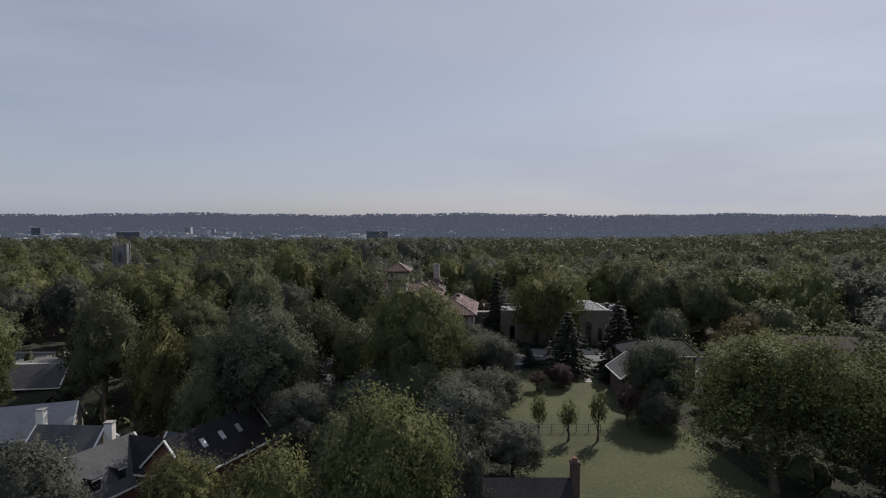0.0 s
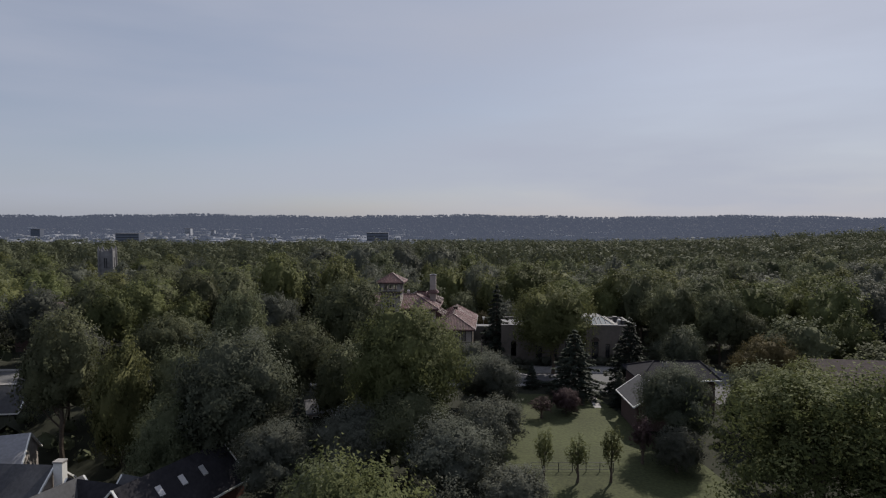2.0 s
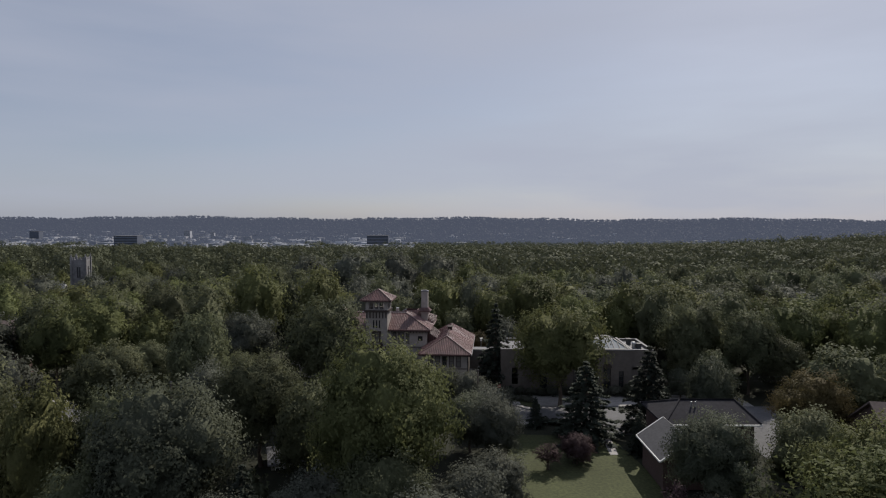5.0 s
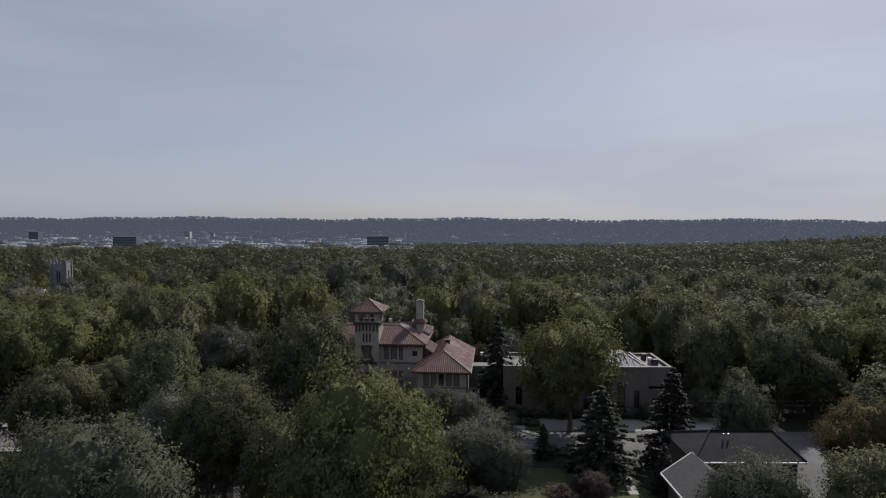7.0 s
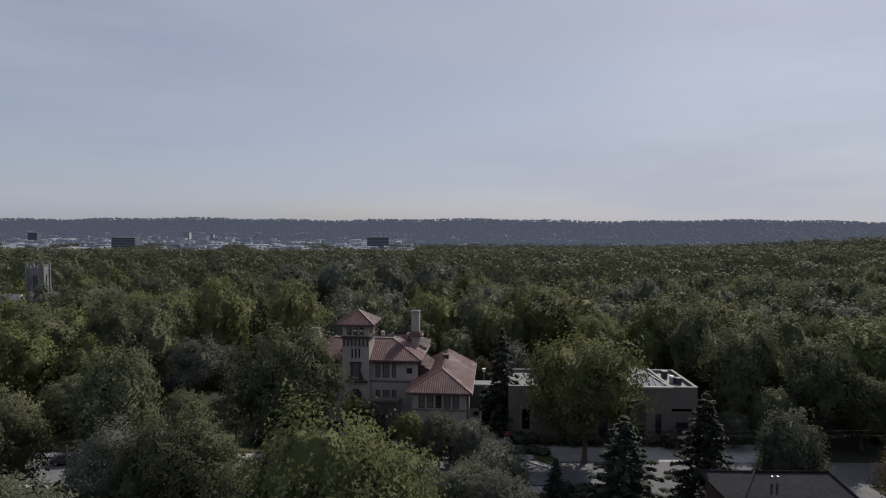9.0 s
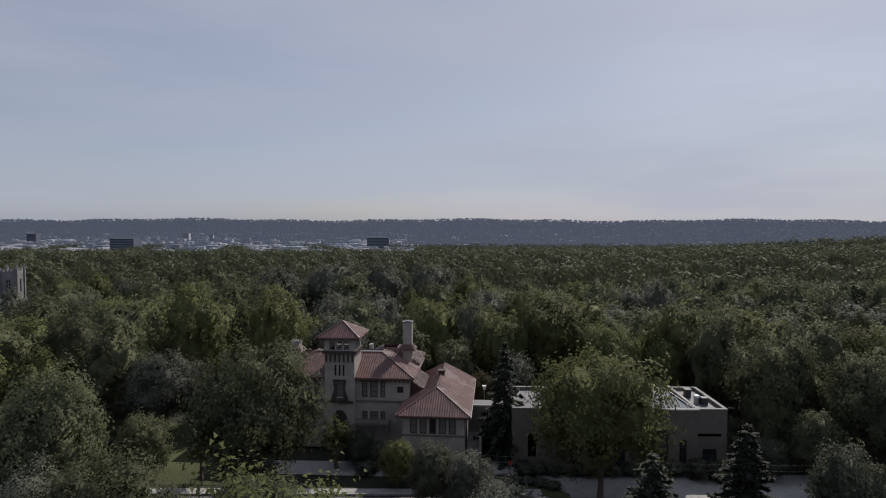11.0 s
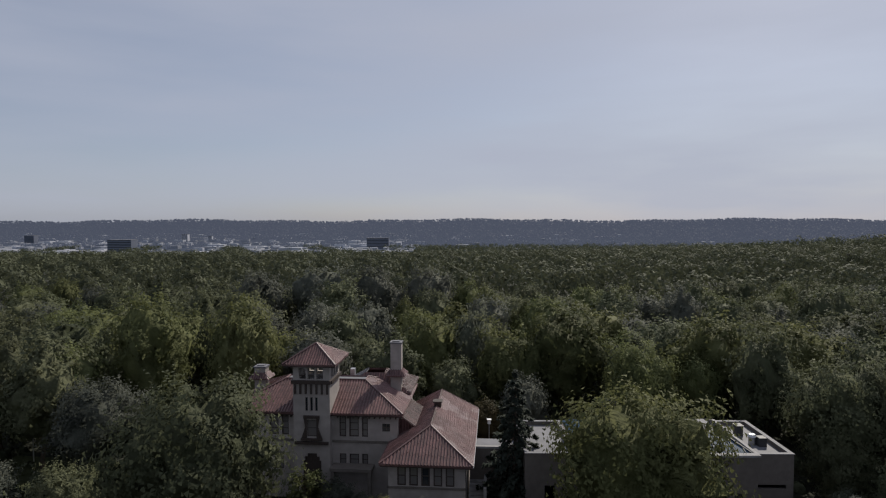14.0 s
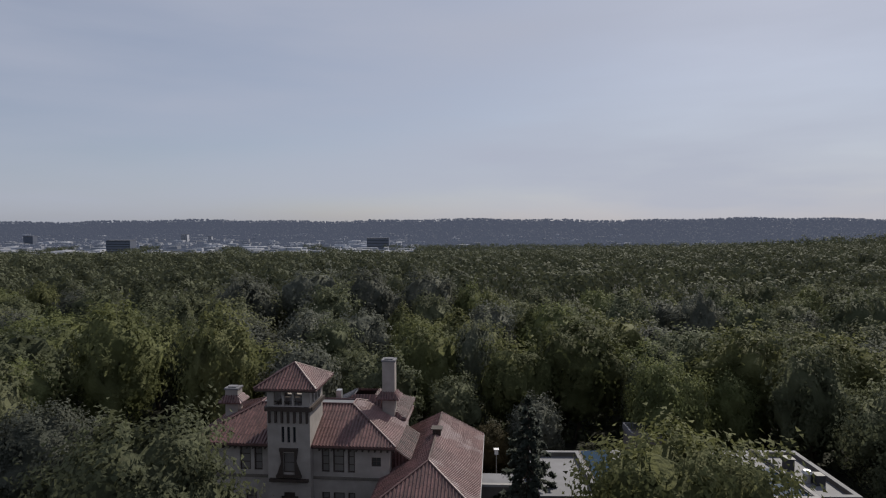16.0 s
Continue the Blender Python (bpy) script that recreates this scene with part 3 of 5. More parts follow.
tree_form("oak_a", 18, 8.5, 2.2, 720, 17, 0.38, 11)
tree_form("oak_b", 18, 8.5, 2.6, 700, 17, 0.38, 12, lobe=0.45, boughs=20)
tree_form("oak_c", 18, 8.5, 2.0, 740, 17, 0.38, 13, lobe=0.22, boughs=28)
tree_form("near_a", 18, 8.5, 2.2, 1020, 19, 0.28, 14, lobe=0.3, boughs=30, core=4)
tree_form("near_b", 18, 8.5, 2.6, 980, 19, 0.28, 15, lobe=0.45, boughs=24, core=4)
tree_form("light_a", 18, 8.5, 2.4, 1900, 20, 0.24, 16, lobe=0.4, boughs=26, core=0, airy=0.55)
tree_form("tall_a", 19, 6.2, 5.0, 660, 16, 0.33, 21, lobe=0.26)
tree_form("tall_b", 19, 6.2, 4.6, 640, 16, 0.33, 22, lobe=0.4, boughs=20)
tree_form("wood_a", 18, 7.5, 1.4, 350, 11, 0.50, 61, lobe=0.30, core=3)
tree_form("wood_b", 18, 7.5, 1.6, 345, 11, 0.50, 62, lobe=0.50, boughs=19, core=3)
tree_form("wood_c", 18, 7.5, 1.2, 360, 11, 0.50, 63, lobe=0.22, boughs=28, core=3)
tree_form("wood_d", 18, 6.0, 1.4, 340, 11, 0.48, 64, lobe=0.34, boughs=22, core=3)
tree_form("round_a", 12, 5.0, 0.9, 560, 17, 0.26, 31, lobe=0.14, boughs=30)
tree_form("round_b", 12, 5.0, 0.8, 540, 17, 0.26, 32, lobe=0.30)
tree_form("small_a", 7.5, 1.9, 1.0, 300, 13, 0.15, 41, lobe=0.5, boughs=14, core=0, airy=0.6)
tree_form("small_b", 7.5, 1.9, 1.0, 280, 13, 0.16, 42, lobe=0.6, boughs=12, core=0, airy=0.6)
tree_form("bush", 3.0, 2.0, 0.1, 150, 10, 0.22, 51, lobe=0.25, core=2)

LEAVES = {"oak": LEAF_OAK, "maple": LEAF_MAPLE, "grey": LEAF_GREY, "dark": LEAF_DARK, "rust": LEAF_RUST, "plum": LEAF_PLUM}
WORDS = {"oak": "mid-green", "maple": "yellow-green", "grey": "grey-green", "dark": "deep green", "rust": "rust-tinged green", "plum": "purplish brown"}
PROTO = {}
PLACED = []


def tree(x, y, top, rad, form="oak_a", leaf="oak", note=""):
    """One broadleaf tree with its top at that height above sea level and that crown radius."""
    if y > 165 and form[:3] in ("oak", "tal"):
        form = {"a": "wood_a", "b": "wood_b", "c": "wood_c"}[form[-1]]
    if y < 115 and form[:3] == "oak":
        form = "near_b" if form[-1] == "b" else "near_a"
    h0, r0, (v, f, nv, cs), base, seed = FORMS[form]
    ground = gz(x, y)
    h = top - ground
    turn = random.uniform(0, 360)
    m = pose(x, y, ground, 0, 0, turn) @ Matrix.Diagonal((rad / r0, rad / r0, h / h0, 1))
    key = (form, leaf)
    name = "bush" if form == "bush" else "tree"
    if key not in PROTO:
        bm = broad_trunk(h0, r0, base, cs, seed)
        t = place_tree(name, v, f, nv, bm, LEAVES[leaf])
        t.matrix_world = m
        PROTO[key] = t
    else:
        src = PROTO[key]
        t = copy_thing(src, Matrix())
        t.matrix_basis = m
    kind = "low rounded shrub" if form == "bush" else {"o": "spreading broadleaf tree", "t": "tall broadleaf tree", "n": "spreading broadleaf tree", "l": "wide thinly leaved broadleaf tree", "w": "full-crowned woodland tree", "r": "round-crowned tree", "s": "slender young tree"}[form[0]]
    tagged(t, (WORDS[leaf] + " " + kind + " " + (note or "in full late-summer leaf")), "shrub" if form == "bush" else "tree", "shrubs" if form == "bush" else "broadleaf trees")
    PLACED.append((x, y, rad))
    return t


SPRUCES = {}


def spruce(x, y, top, rad, note="", form=0):
    h0, r0 = 13.0, 3.8
    ground = gz(x, y)
    m = pose(x, y, ground, 0, 0, random.uniform(0, 360)) @ Matrix.Diagonal((rad / r0, rad / r0, (top - ground) / h0, 1))
    if form not in SPRUCES:
        v, f, nv, bm = spruce_tree(h0, r0, 60 + form)
        t = place_tree("spruce", v, f, nv, bm, NEEDLE)
        t.matrix_world = m
        SPRUCES[form] = t
    else:
        t = copy_thing(SPRUCES[form], Matrix())
        t.matrix_basis = m
    tagged(t, "dark green spruce with drooping boughs " + (note or "beside the paved lot"), "spruce", "spruces")
    PLACED.append((x, y, rad))
    return t


# ---- the mansion with its tower ----
MZ = 2.0
mansion = thing("mansion", pose(2.7, 142.05, MZ, 0, 0, -4.7))
tagged(mansion, "cream stucco villa with red clay tile roofs and tower", "mansion")


def local(z):
    return z - MZ


EZ, RZ = local(13.1), local(15.7)          # main eave and ridge
# main block
front_holes = [(-11.6, -10.75, 7.95, 10.5), (-10.35, -9.15, 7.95, 10.5), (-8.75, -8.0, 7.95, 10.5), (-11.6, -10.75, 3.6, 5.8), (-10.35, -9.15, 3.6, 5.8), (-8.75, -8.0, 3.6, 5.8), (-6.2, -5.2, 8.7, 9.7)]
left_holes = [(-20.6, -19.4, 7.95, 10.5), (-19.0, -18.1, 7.95, 10.5), (-22.6, -21.4, 3.6, 5.8), (-20.0, -18.8, 3.6, 5.8)]
bm = bmesh.new()
wall(bm, -12.5, -4.3, 6.8, 7.2, 0, EZ, front_holes)
part("front_wall", bm, CREAM, mansion)
bm = bmesh.new()
wall(bm, -25.3, -17.1, 6.8, 7.2, 0, EZ, left_holes)
part("front_wall", bm, CREAM, mansion)
bm = bmesh.new()
wall(bm, -4.7, -4.3, 7.2, 19.0, 0, EZ, [(9.0, 10.2, 8.6, 10.6), (13.0, 14.2, 8.6, 10.6)], along="y")
part("side_wall", bm, CREAM, mansion)
part("side_wall", boxes((-25.3, -24.9, 7.2, 19.0, 0, EZ)), CREAM, mansion)
part("back_wall", boxes((-24.9, -4.7, 18.6, 19.0, 0, EZ)), CREAM, mansion)
for a0, a1, z0, z1 in front_holes[:6] + left_holes:
    window(mansion, (a0 + a1) / 2, 6.8, z0, a1 - a0, z1 - z0, bars=(1, 3), t=0.14, pane=GLASS_BLIND)
window(mansion, -5.7, 6.8, 8.7, 1.0, 1.0, bars=(2, 2))
for a0, a1 in ((9.0, 10.2), (13.0, 14.2)):
    window(mansion, -4.3, (a0 + a1) / 2, 8.6, 1.2, 2.0, facing=(1, 0), bars=(1, 2))
part("string_course", boxes((-12.5, -4.25, 6.7, 6.8, 7.2, 7.5)), STONE, mansion)
part("string_course", boxes((-25.35, -17.1, 6.7, 6.8, 7.2, 7.5)), STONE, mansion)
part("frieze", boxes((-11.7, -7.9, 6.74, 6.8, 10.62, 10.95)), DARK_WOOD, mansion)
part("entrance_porch", boxes((-12.4, -7.2, 5.0, 6.8, 0, 0.5), (-12.3, -11.9, 5.1, 5.5, 0.5, 4.2), (-7.7, -7.3, 5.1, 5.5, 0.5, 4.2), (-12.4, -7.2, 5.0, 6.8, 4.2, 4.6)), STONE, mansion)
hip_roof(mansion, -26.1, -3.5, 6.0, 19.8, EZ, RZ, -20.2, -9.4, 12.0, 13.8, (TILE, TILE_SUNNY, TILE, TILE), cap=TILE, flat=ROOF_GREY)
part("eave_soffit", boxes((-26.0, -3.6, 6.1, 19.7, EZ - 0.36, EZ - 0.23)), DARK_WOOD, mansion)
for i in range(34):
    x = -25.6 + i * 0.66
    if not -17.3 < x < -12.3:
        part("rafter_tail", boxes((x, x + 0.14, 6.15, 6.8, EZ - 0.62, EZ - 0.37)), DARK_WOOD, mansion)
# rear roof rising behind the front ridge
hip_roof(mansion, -13.4, -3.6, 13.6, 22.0, local(13.6), local(15.85), -10.2, -7.6, 15.5, 18.0, (TILE, TILE, TILE, ROOF_GREY), tile=0.36)
part("rear_block", boxes((-12.6, -4.4, 14.4, 21.2, EZ - 0.2, local(13.4))), CREAM, mansion)
part("rear_wing", boxes((-12.6, -4.4, 19.0, 21.2, 0, EZ - 0.2)), CREAM, mansion)
part("roof_hatch", boxes((-12.2, -11.6, 15.0, 15.8, RZ - 1, RZ + 0.7)), METAL, mansion)


def chimney(parent, x, y, z0, z1, w, d, skirt):
    c = thing("chimney")
    c.parent = parent
    part("chimney_shaft", boxes((x - w / 2, x + w / 2, y - d / 2, y + d / 2, z0, z1)), CREAM, c)
    part("chimney_cap", boxes((x - w / 2 - 0.1, x + w / 2 + 0.1, y - d / 2 - 0.1, y + d / 2 + 0.1, z1, z1 + 0.18), (x - w / 2 + 0.25, x + w / 2 - 0.25, y - d / 2 + 0.25, y + d / 2 - 0.25, z1 + 0.18, z1 + 0.3)), ROOF_GREY, c)
    hip_roof(c, x - w / 2 - 0.6, x + w / 2 + 0.6, y - d / 2 - 0.6, y + d / 2 + 0.6, skirt, skirt + 0.75, x - w / 2 + 0.02, x + w / 2 - 0.02, y - d / 2 + 0.02, y + d / 2 - 0.02, (TILE, TILE_SUNNY, TILE, TILE), thick=0.12, tile=0.3, name="tile_skirt")
    return c


chimney(mansion, -5.6, 14.3, local(13.0), local(20.3), 1.45, 1.25, local(16.0))
chimney(mansion, -24.0, 13.0, local(12.6), local(17.0), 1.5, 1.3, local(15.6))

# tower
TX0, TX1, TY0, TY1 = -17.1, -12.5, 5.8, 10.4
TCX, TCY = -14.8, 8.1
TE = local(19.35)
bell0, bell1 = local(17.35), local(18.75)
slots = [(TCX - 0.78 + 0.62 * k, TCX - 0.48 + 0.62 * k, local(13.4), local(15.1)) for k in range(3)]
t_holes = slots + [(TCX - 0.62, TCX + 0.62, local(10.2), local(12.3))]
t_holes += [(TX0 + 0.75 + 1.08 * k, TX0 + 1.62 + 1.08 * k, bell0, bell1) for k in range(3)]
arch = [(TCX - 1.15, TCX + 1.15, 0.2, local(7.2)), (TCX - 0.95, TCX + 0.95, local(7.2), local(7.7)), (TCX - 0.6, TCX + 0.6, local(7.7), local(8.1))]
bm = bmesh.new()
wall(bm, TX0, TX1, TY0, TY0 + 0.45, 0, TE, t_holes + arch)
part("tower_wall", bm, CREAM, mansion)
bm = bmesh.new()
wall(bm, TX0, TX1, TY1 - 0.45, TY1, 0, TE, [(TX0 + 0.75 + 1.08 * k, TX0 + 1.62 + 1.08 * k, bell0, bell1) for k in range(3)])
part("tower_wall", bm, CREAM, mansion)
for x0 in (TX0, TX1 - 0.45):
    bm = bmesh.new()
    wall(bm, x0, x0 + 0.45, TY0 + 0.45, TY1 - 0.45, 0, TE, [(TY0 + 0.75 + 1.08 * k, TY0 + 1.62 + 1.08 * k, bell0, bell1) for k in range(3)], along="y")
    part("tower_wall", bm, CREAM, mansion)
part("belfry_floor", boxes((TX0 + 0.45, TX1 - 0.45, TY0 + 0.45, TY1 - 0.45, bell0 - 0.4, bell0 - 0.2)), DARK_WOOD, mansion)
part("balcony_ledge", boxes((TX0 - 0.18, TX1 + 0.18, TY0 - 0.3, TY0, bell0 - 0.55, bell0 - 0.12), (TX1, TX1 + 0.3, TY0, TY1, bell0 - 0.55, bell0 - 0.12), (TX0 - 0.3, TX0, TY0, TY1, bell0 - 0.55, bell0 - 0.12)), DARK_WOOD, mansion)
for k in range(7):
    x = TX0 + 0.28 + k * 0.675
    part("bracket", boxes((x - 0.11, x + 0.11, TY0 - 0.24, TY0, local(15.55), bell0 - 0.55)), DARK_WOOD, mansion)
for k in range(3):
    x = TX0 + 1.18 + 1.08 * k
    part("belfry_rail", boxes((x - 0.44, x + 0.44, TY0 + 0.15, TY0 + 0.25, bell0 + 0.32, bell0 + 0.42), (x - 0.02, x + 0.02, TY0 + 0.15, TY0 + 0.25, bell0, bell0 + 0.32)), DARK_WOOD, mansion)
window(mansion, TCX, TY0, local(10.2), 1.24, 2.1, bars=(1, 2), pane=GLASS_BLIND)
for a0, a1, z0, z1 in slots:
    part("slot_pane", boxes((a0, a1, TY0 + 0.2, TY0 + 0.25, z0, z1)), GLASS, mansion)
bm = bmesh.new()
for sx in (-1, 1):
    q = [(TCX + sx * 0.62, TY0 - 0.16, local(12.5)), (TCX + sx * 0.98, TY0 - 0.16, local(12.5)), (TCX + sx * 0.80, TY0 - 0.16, local(11.4)), (TCX + sx * 1.3, TY0 - 0.16, local(10.0)), (TCX + sx * 0.62, TY0 - 0.16, local(10.0))]
    a = [bm.verts.new(p) for p in q]
    b = [bm.verts.new((p[0], TY0 - 0.001, p[2])) for p in q]
    bm.faces.new(a), bm.faces.new(b)
    for i in range(5):
        bm.faces.new((a[i], a[(i + 1) % 5], b[(i + 1) % 5], b[i]))
box(bm, TCX - 1.0, TCX + 1.0, TY0 - 0.22, TY0, local(12.5), local(12.85))
box(bm, TCX - 1.35, TCX + 1.35, TY0 - 0.3, TY0, local(9.75), local(10.0))
part("flared_window_surround", bm, DARK_WOOD, mansion)
part("tower_ledge", boxes((TX0 + 0.2, TX1 - 0.2, TY0 - 0.35, TY0, local(9.3), local(9.6))), DARK_WOOD, mansion)
part("arched_doorway", boxes((TCX - 1.15, TCX + 1.15, TY0 + 0.25, TY0 + 0.35, 0.2, local(8.1))), DARK_WOOD, mansion)
hip_roof(mansion, TCX - 3.3, TCX + 3.3, TCY - 3.3, TCY + 3.3, TE, local(21.35), TCX, TCX, TCY, TCY, (TILE, TILE_SUNNY, TILE, TILE), thick=0.16, cap=TILE, tile=0.33, name="tower_roof")
part("tower_soffit", boxes((TCX - 3.2, TCX + 3.2, TCY - 3.2, TCY + 3.2, TE - 0.32, TE - 0.17)), DARK_WOOD, mansion)

# front wing
WE, WR = local(9.45), local(12.1)
holes = [(u - 0.5, u + 0.5, local(6.7), local(9.0)) for u in (-2.85, -1.47, -0.1, 1.3, 2.68)]
bm = bmesh.new()
wall(bm, -4.4, 4.4, 0.9, 1.3, 0, WE, holes)
part("wing_wall", bm, CREAM, mansion)
side = [(v - 0.55, v + 0.55, local(6.7), local(9.0)) for v in (5.0, 8.5, 12.0)]
for x0 in (-4.4, 4.0):
    bm = bmesh.new()
    wall(bm, x0, x0 + 0.4, 1.3, 20.0, 0, WE, side if x0 > 0 else (), along="y")
    part("wing_wall", bm, CREAM, mansion)
part("wing_wall", boxes((-4.0, 4.0, 19.6, 20.0, 0, WE)), CREAM, mansion)
for a0, a1, z0, z1 in holes:
    window(mansion, (a0 + a1) / 2, 0.9, z0, a1 - a0, z1 - z0, bars=(1, 2), t=0.16, depth=0.04, pane=GLASS if -0.7 < a0 < -0.5 else GLASS_BLIND)
for a0, a1, z0, z1 in side:
    window(mansion, 4.4, (a0 + a1) / 2, z0, a1 - a0, z1 - z0, facing=(1, 0), bars=(1, 2))
part("sill_course", boxes((-4.5, 4.5, 0.78, 0.9, local(6.35), local(6.6))), STONE, mansion)
hip_roof(mansion, -5.3, 5.3, 0, 20.8, WE, WR, 0, 0, 5.4, 20.8, (TILE, TILE_SUNNY, TILE, TILE), cap=TILE, name="wing_roof")
part("wing_soffit", boxes((-5.2, 5.2, 0.1, 20.6, WE - 0.36, WE - 0.23)), DARK_WOOD, mansion)
bm = bmesh.new()
bm.faces.new([bm.verts.new(p) for p in ((-4.4, 20.5, WE), (4.4, 20.5, WE), (0, 20.5, WR - 0.3))])
part("wing_gable", bm, CREAM, mansion)
part("roof_vent", boxes((-0.35, 0.55, 13.0, 13.9, WR - 0.2, WR + 0.55), (-0.55, 0.75, 12.8, 14.1, WR + 0.55, WR + 0.68)), DARK_WOOD, mansion)
part("gutter", boxes((5.28, 5.42, 0, 20.8, WE - 0.2, WE - 0.02)), METAL, mansion)
part("downpipe", boxes((4.42, 4.55, 0.78, 0.9, 0, WE - 0.3)), METAL_DARK, mansion)
hip_roof(mansion, -7.6, -1.2, 8.0, 16.0, local(10.3), local(12.4), -4.3, -4.3, 8.0, 16.0, (TILE, TILE, TILE, TILE), tile=0.36, name="link_roof")
# stone steps by the wing
for k in range(8):
    part("step", boxes((4.6, 6.4, 6.0 - 0.32 * k, 6.32 - 0.32 * k, 0, 2.9 - 0.36 * k)), CONCRETE, mansion)
part("stair_wall", boxes((6.4, 6.75, 3.3, 9.0, 0, 3.6), (4.6, 6.4, 6.4, 9.0, 0, 3.0)), CONCRETE, mansion)
# lower wing on the far side
part("low_wing_wall", boxes((-34.0, -25.4, 8.0, 17.0, 0, local(8.3))), CREAM, mansion)
hip_roof(mansion, -35.0, -25.4, 7.0, 18.0, local(8.4), local(10.9), -30.0, -25.4, 12.5, 12.5, (TILE, TILE_SUNNY, TILE, TILE), cap=TILE, tile=0.4)

# ---- the flat-roofed annex ----
AZ = 1.6
annex = tagged(thing("annex", pose(29.0, 142.3, AZ, 0, 0, -1.0)), "flat-roofed buff stone annex with glazed rooflight", "building")
A_H = 8.6


def parapet_block(x0, x1, y0, y1, h, holes=()):
    bm = bmesh.new()
    wall(bm, x0, x1, y0, y0 + 0.4, 0, h, holes)
    part("front_wall", bm, STONE, annex)
    part("side_wall", boxes((x0, x0 + 0.4, y0 + 0.4, y1, 0, h)), STONE, annex)
    part("side_wall", boxes((x1 - 0.4, x1, y0 + 0.4, y1, 0, h)), STONE, annex)
    part("back_wall", boxes((x0 + 0.4, x1 - 0.4, y1 - 0.4, y1, 0, h)), STONE, annex)
    part("flat_roof", boxes((x0 + 0.4, x1 - 0.4, y0 + 0.4, y1 - 0.4, h - 0.75, h - 0.45)), ROOF_GREY, annex)
    o = 0.07
    part("coping", boxes((x0 - o, x1 + o, y0 - o, y0 + 0.45, h, h + 0.07), (x0 - o, x1 + o, y1 - 0.45, y1 + o, h, h + 0.07), (x0 - o, x0 + 0.45, y0 + 0.45, y1 - 0.45, h, h + 0.07), (x1 - 0.45, x1 + o, y0 + 0.45, y1 - 0.45, h, h + 0.07)), ROOF_GREY, annex)


parapet_block(-15.0, -9.2, 0.8, 12.0, A_H + 0.1, [(-12.8, -11.6, 1.6, 5.0)])
parapet_block(10.8, 15.4, 1.2, 12.6, A_H, [(11.3, 14.6, 4.6, 5.1), (12.0, 14.0, 0.9, 2.9)])
door_holes = [(u - 0.75, u + 0.75, 0.9, 5.2) for u in (-6.6, -3.3, 0, 3.3, 6.0)] + [(8.3, 9.3, 1.2, 4.6)]
bm = bmesh.new()
wall(bm, -9.2, 10.8, 0, 0.45, 0, A_H + 0.2, door_holes)
part("front_wall", bm, STONE, annex)
part("side_wall", boxes((-9.2, -8.75, 0.45, 12, 0, A_H + 0.2)), STONE, annex)
part("side_wall", boxes((10.35, 10.8, 0.45, 12.6, 0, A_H + 0.2)), STONE, annex)
part("back_wall", boxes((-8.75, 10.35, 11.6, 12.0, 0, A_H + 0.2)), STONE, annex)
for a0, a1, z0, z1 in door_holes:
    window(annex, (a0 + a1) / 2, 0, z0, a1 - a0, z1 - z0, bars=(2, 3))
for u in (-6.6, -3.3, 0, 3.3, 6.0):
    bm = bmesh.new()
    pts = [(u + 0.95 * math.cos(a), 5.25 + 0.95 * math.sin(a)) for a in np.linspace(0, math.pi, 9)]
    v0 = [bm.verts.new((x, -0.05, z)) for x, z in pts]
    v1 = [bm.verts.new((x, 0.0, z)) for x, z in pts]
    bm.faces.new(v0)
    for i in range(8):
        bm.faces.new((v0[i], v0[i + 1], v1[i + 1], v1[i]))
    part("arch_head", bm, DARK_WOOD, annex)
window(annex, 13.0, 1.2, 0.9, 2.0, 2.0, bars=(2, 2))
part("cornice", boxes((-9.4, 11.0, -0.25, 0.5, A_H + 0.2, A_H + 0.42), (10.6, 11.0, 0.5, 12.0, A_H + 0.2, A_H + 0.42)), CONCRETE, annex)
hip_roof(annex, -9.0, 10.4, 0.7, 11.6, A_H + 0.3, A_H + 1.6, -6.8, 8.2, 4.0, 8.6, (GLASS_BLUE, GLASS_BLUE, ROOF_GREY, GLASS_BLUE), thick=0.1, tile=0, name="rooflight", flat=ROOF_GREY)
def glazing_bar(a, b, w):
    bm = bmesh.new()
    tube(bm, [a, b], [w, w], 4)
    part("glazing_bar", bm, METAL_DARK, annex)


for k in range(18):
    x = -8.6 + 1.08 * k
    t = min(1, (x + 9.0) / 2.2, (10.4 - x) / 2.2)
    glazing_bar((x, 0.7, A_H + 0.36), (x, 0.7 + 3.3 * t, A_H + 0.36 + 1.3 * t), 0.06)
for k in range(9):
    y = 1.6 + 1.1 * k
    t = min(1, (y - 0.7) / 3.3, (11.6 - y) / 3.0)
    glazing_bar((10.4, y, A_H + 0.36), (10.4 - 2.2 * t, y, A_H + 0.36 + 1.3 * t), 0.06)
for a, b in (((-9.0, 0.7, 0.3), (-6.8, 4.0, 1.6)), ((10.4, 0.7, 0.3), (8.2, 4.0, 1.6)), ((10.4, 11.6, 0.3), (8.2, 8.6, 1.6))):
    glazing_bar((a[0], a[1], A_H + a[2] + 0.06), (b[0], b[1], A_H + b[2] + 0.06), 0.1)
part("roof_unit", boxes((12.2, 13.0, 8.2, 9.2, A_H - 0.45, A_H + 0.75), (12.1, 13.1, 8.1, 9.3, A_H + 0.75, A_H + 0.85)), METAL_DARK, annex)
part("roof_unit", boxes((13.2, 14.1, 4.6, 5.6, A_H - 0.45, A_H + 0.6)), METAL_DARK, annex)
bm = bmesh.new()
tube(bm, [(12.8, 5.6, A_H - 0.45), (12.8, 5.6, A_H + 0.5)], [0.4, 0.4], 12)
tube(bm, [(12.8, 5.6, A_H + 0.5), (12.8, 5.6, A_H + 0.75)], [0.55, 0.35], 12)
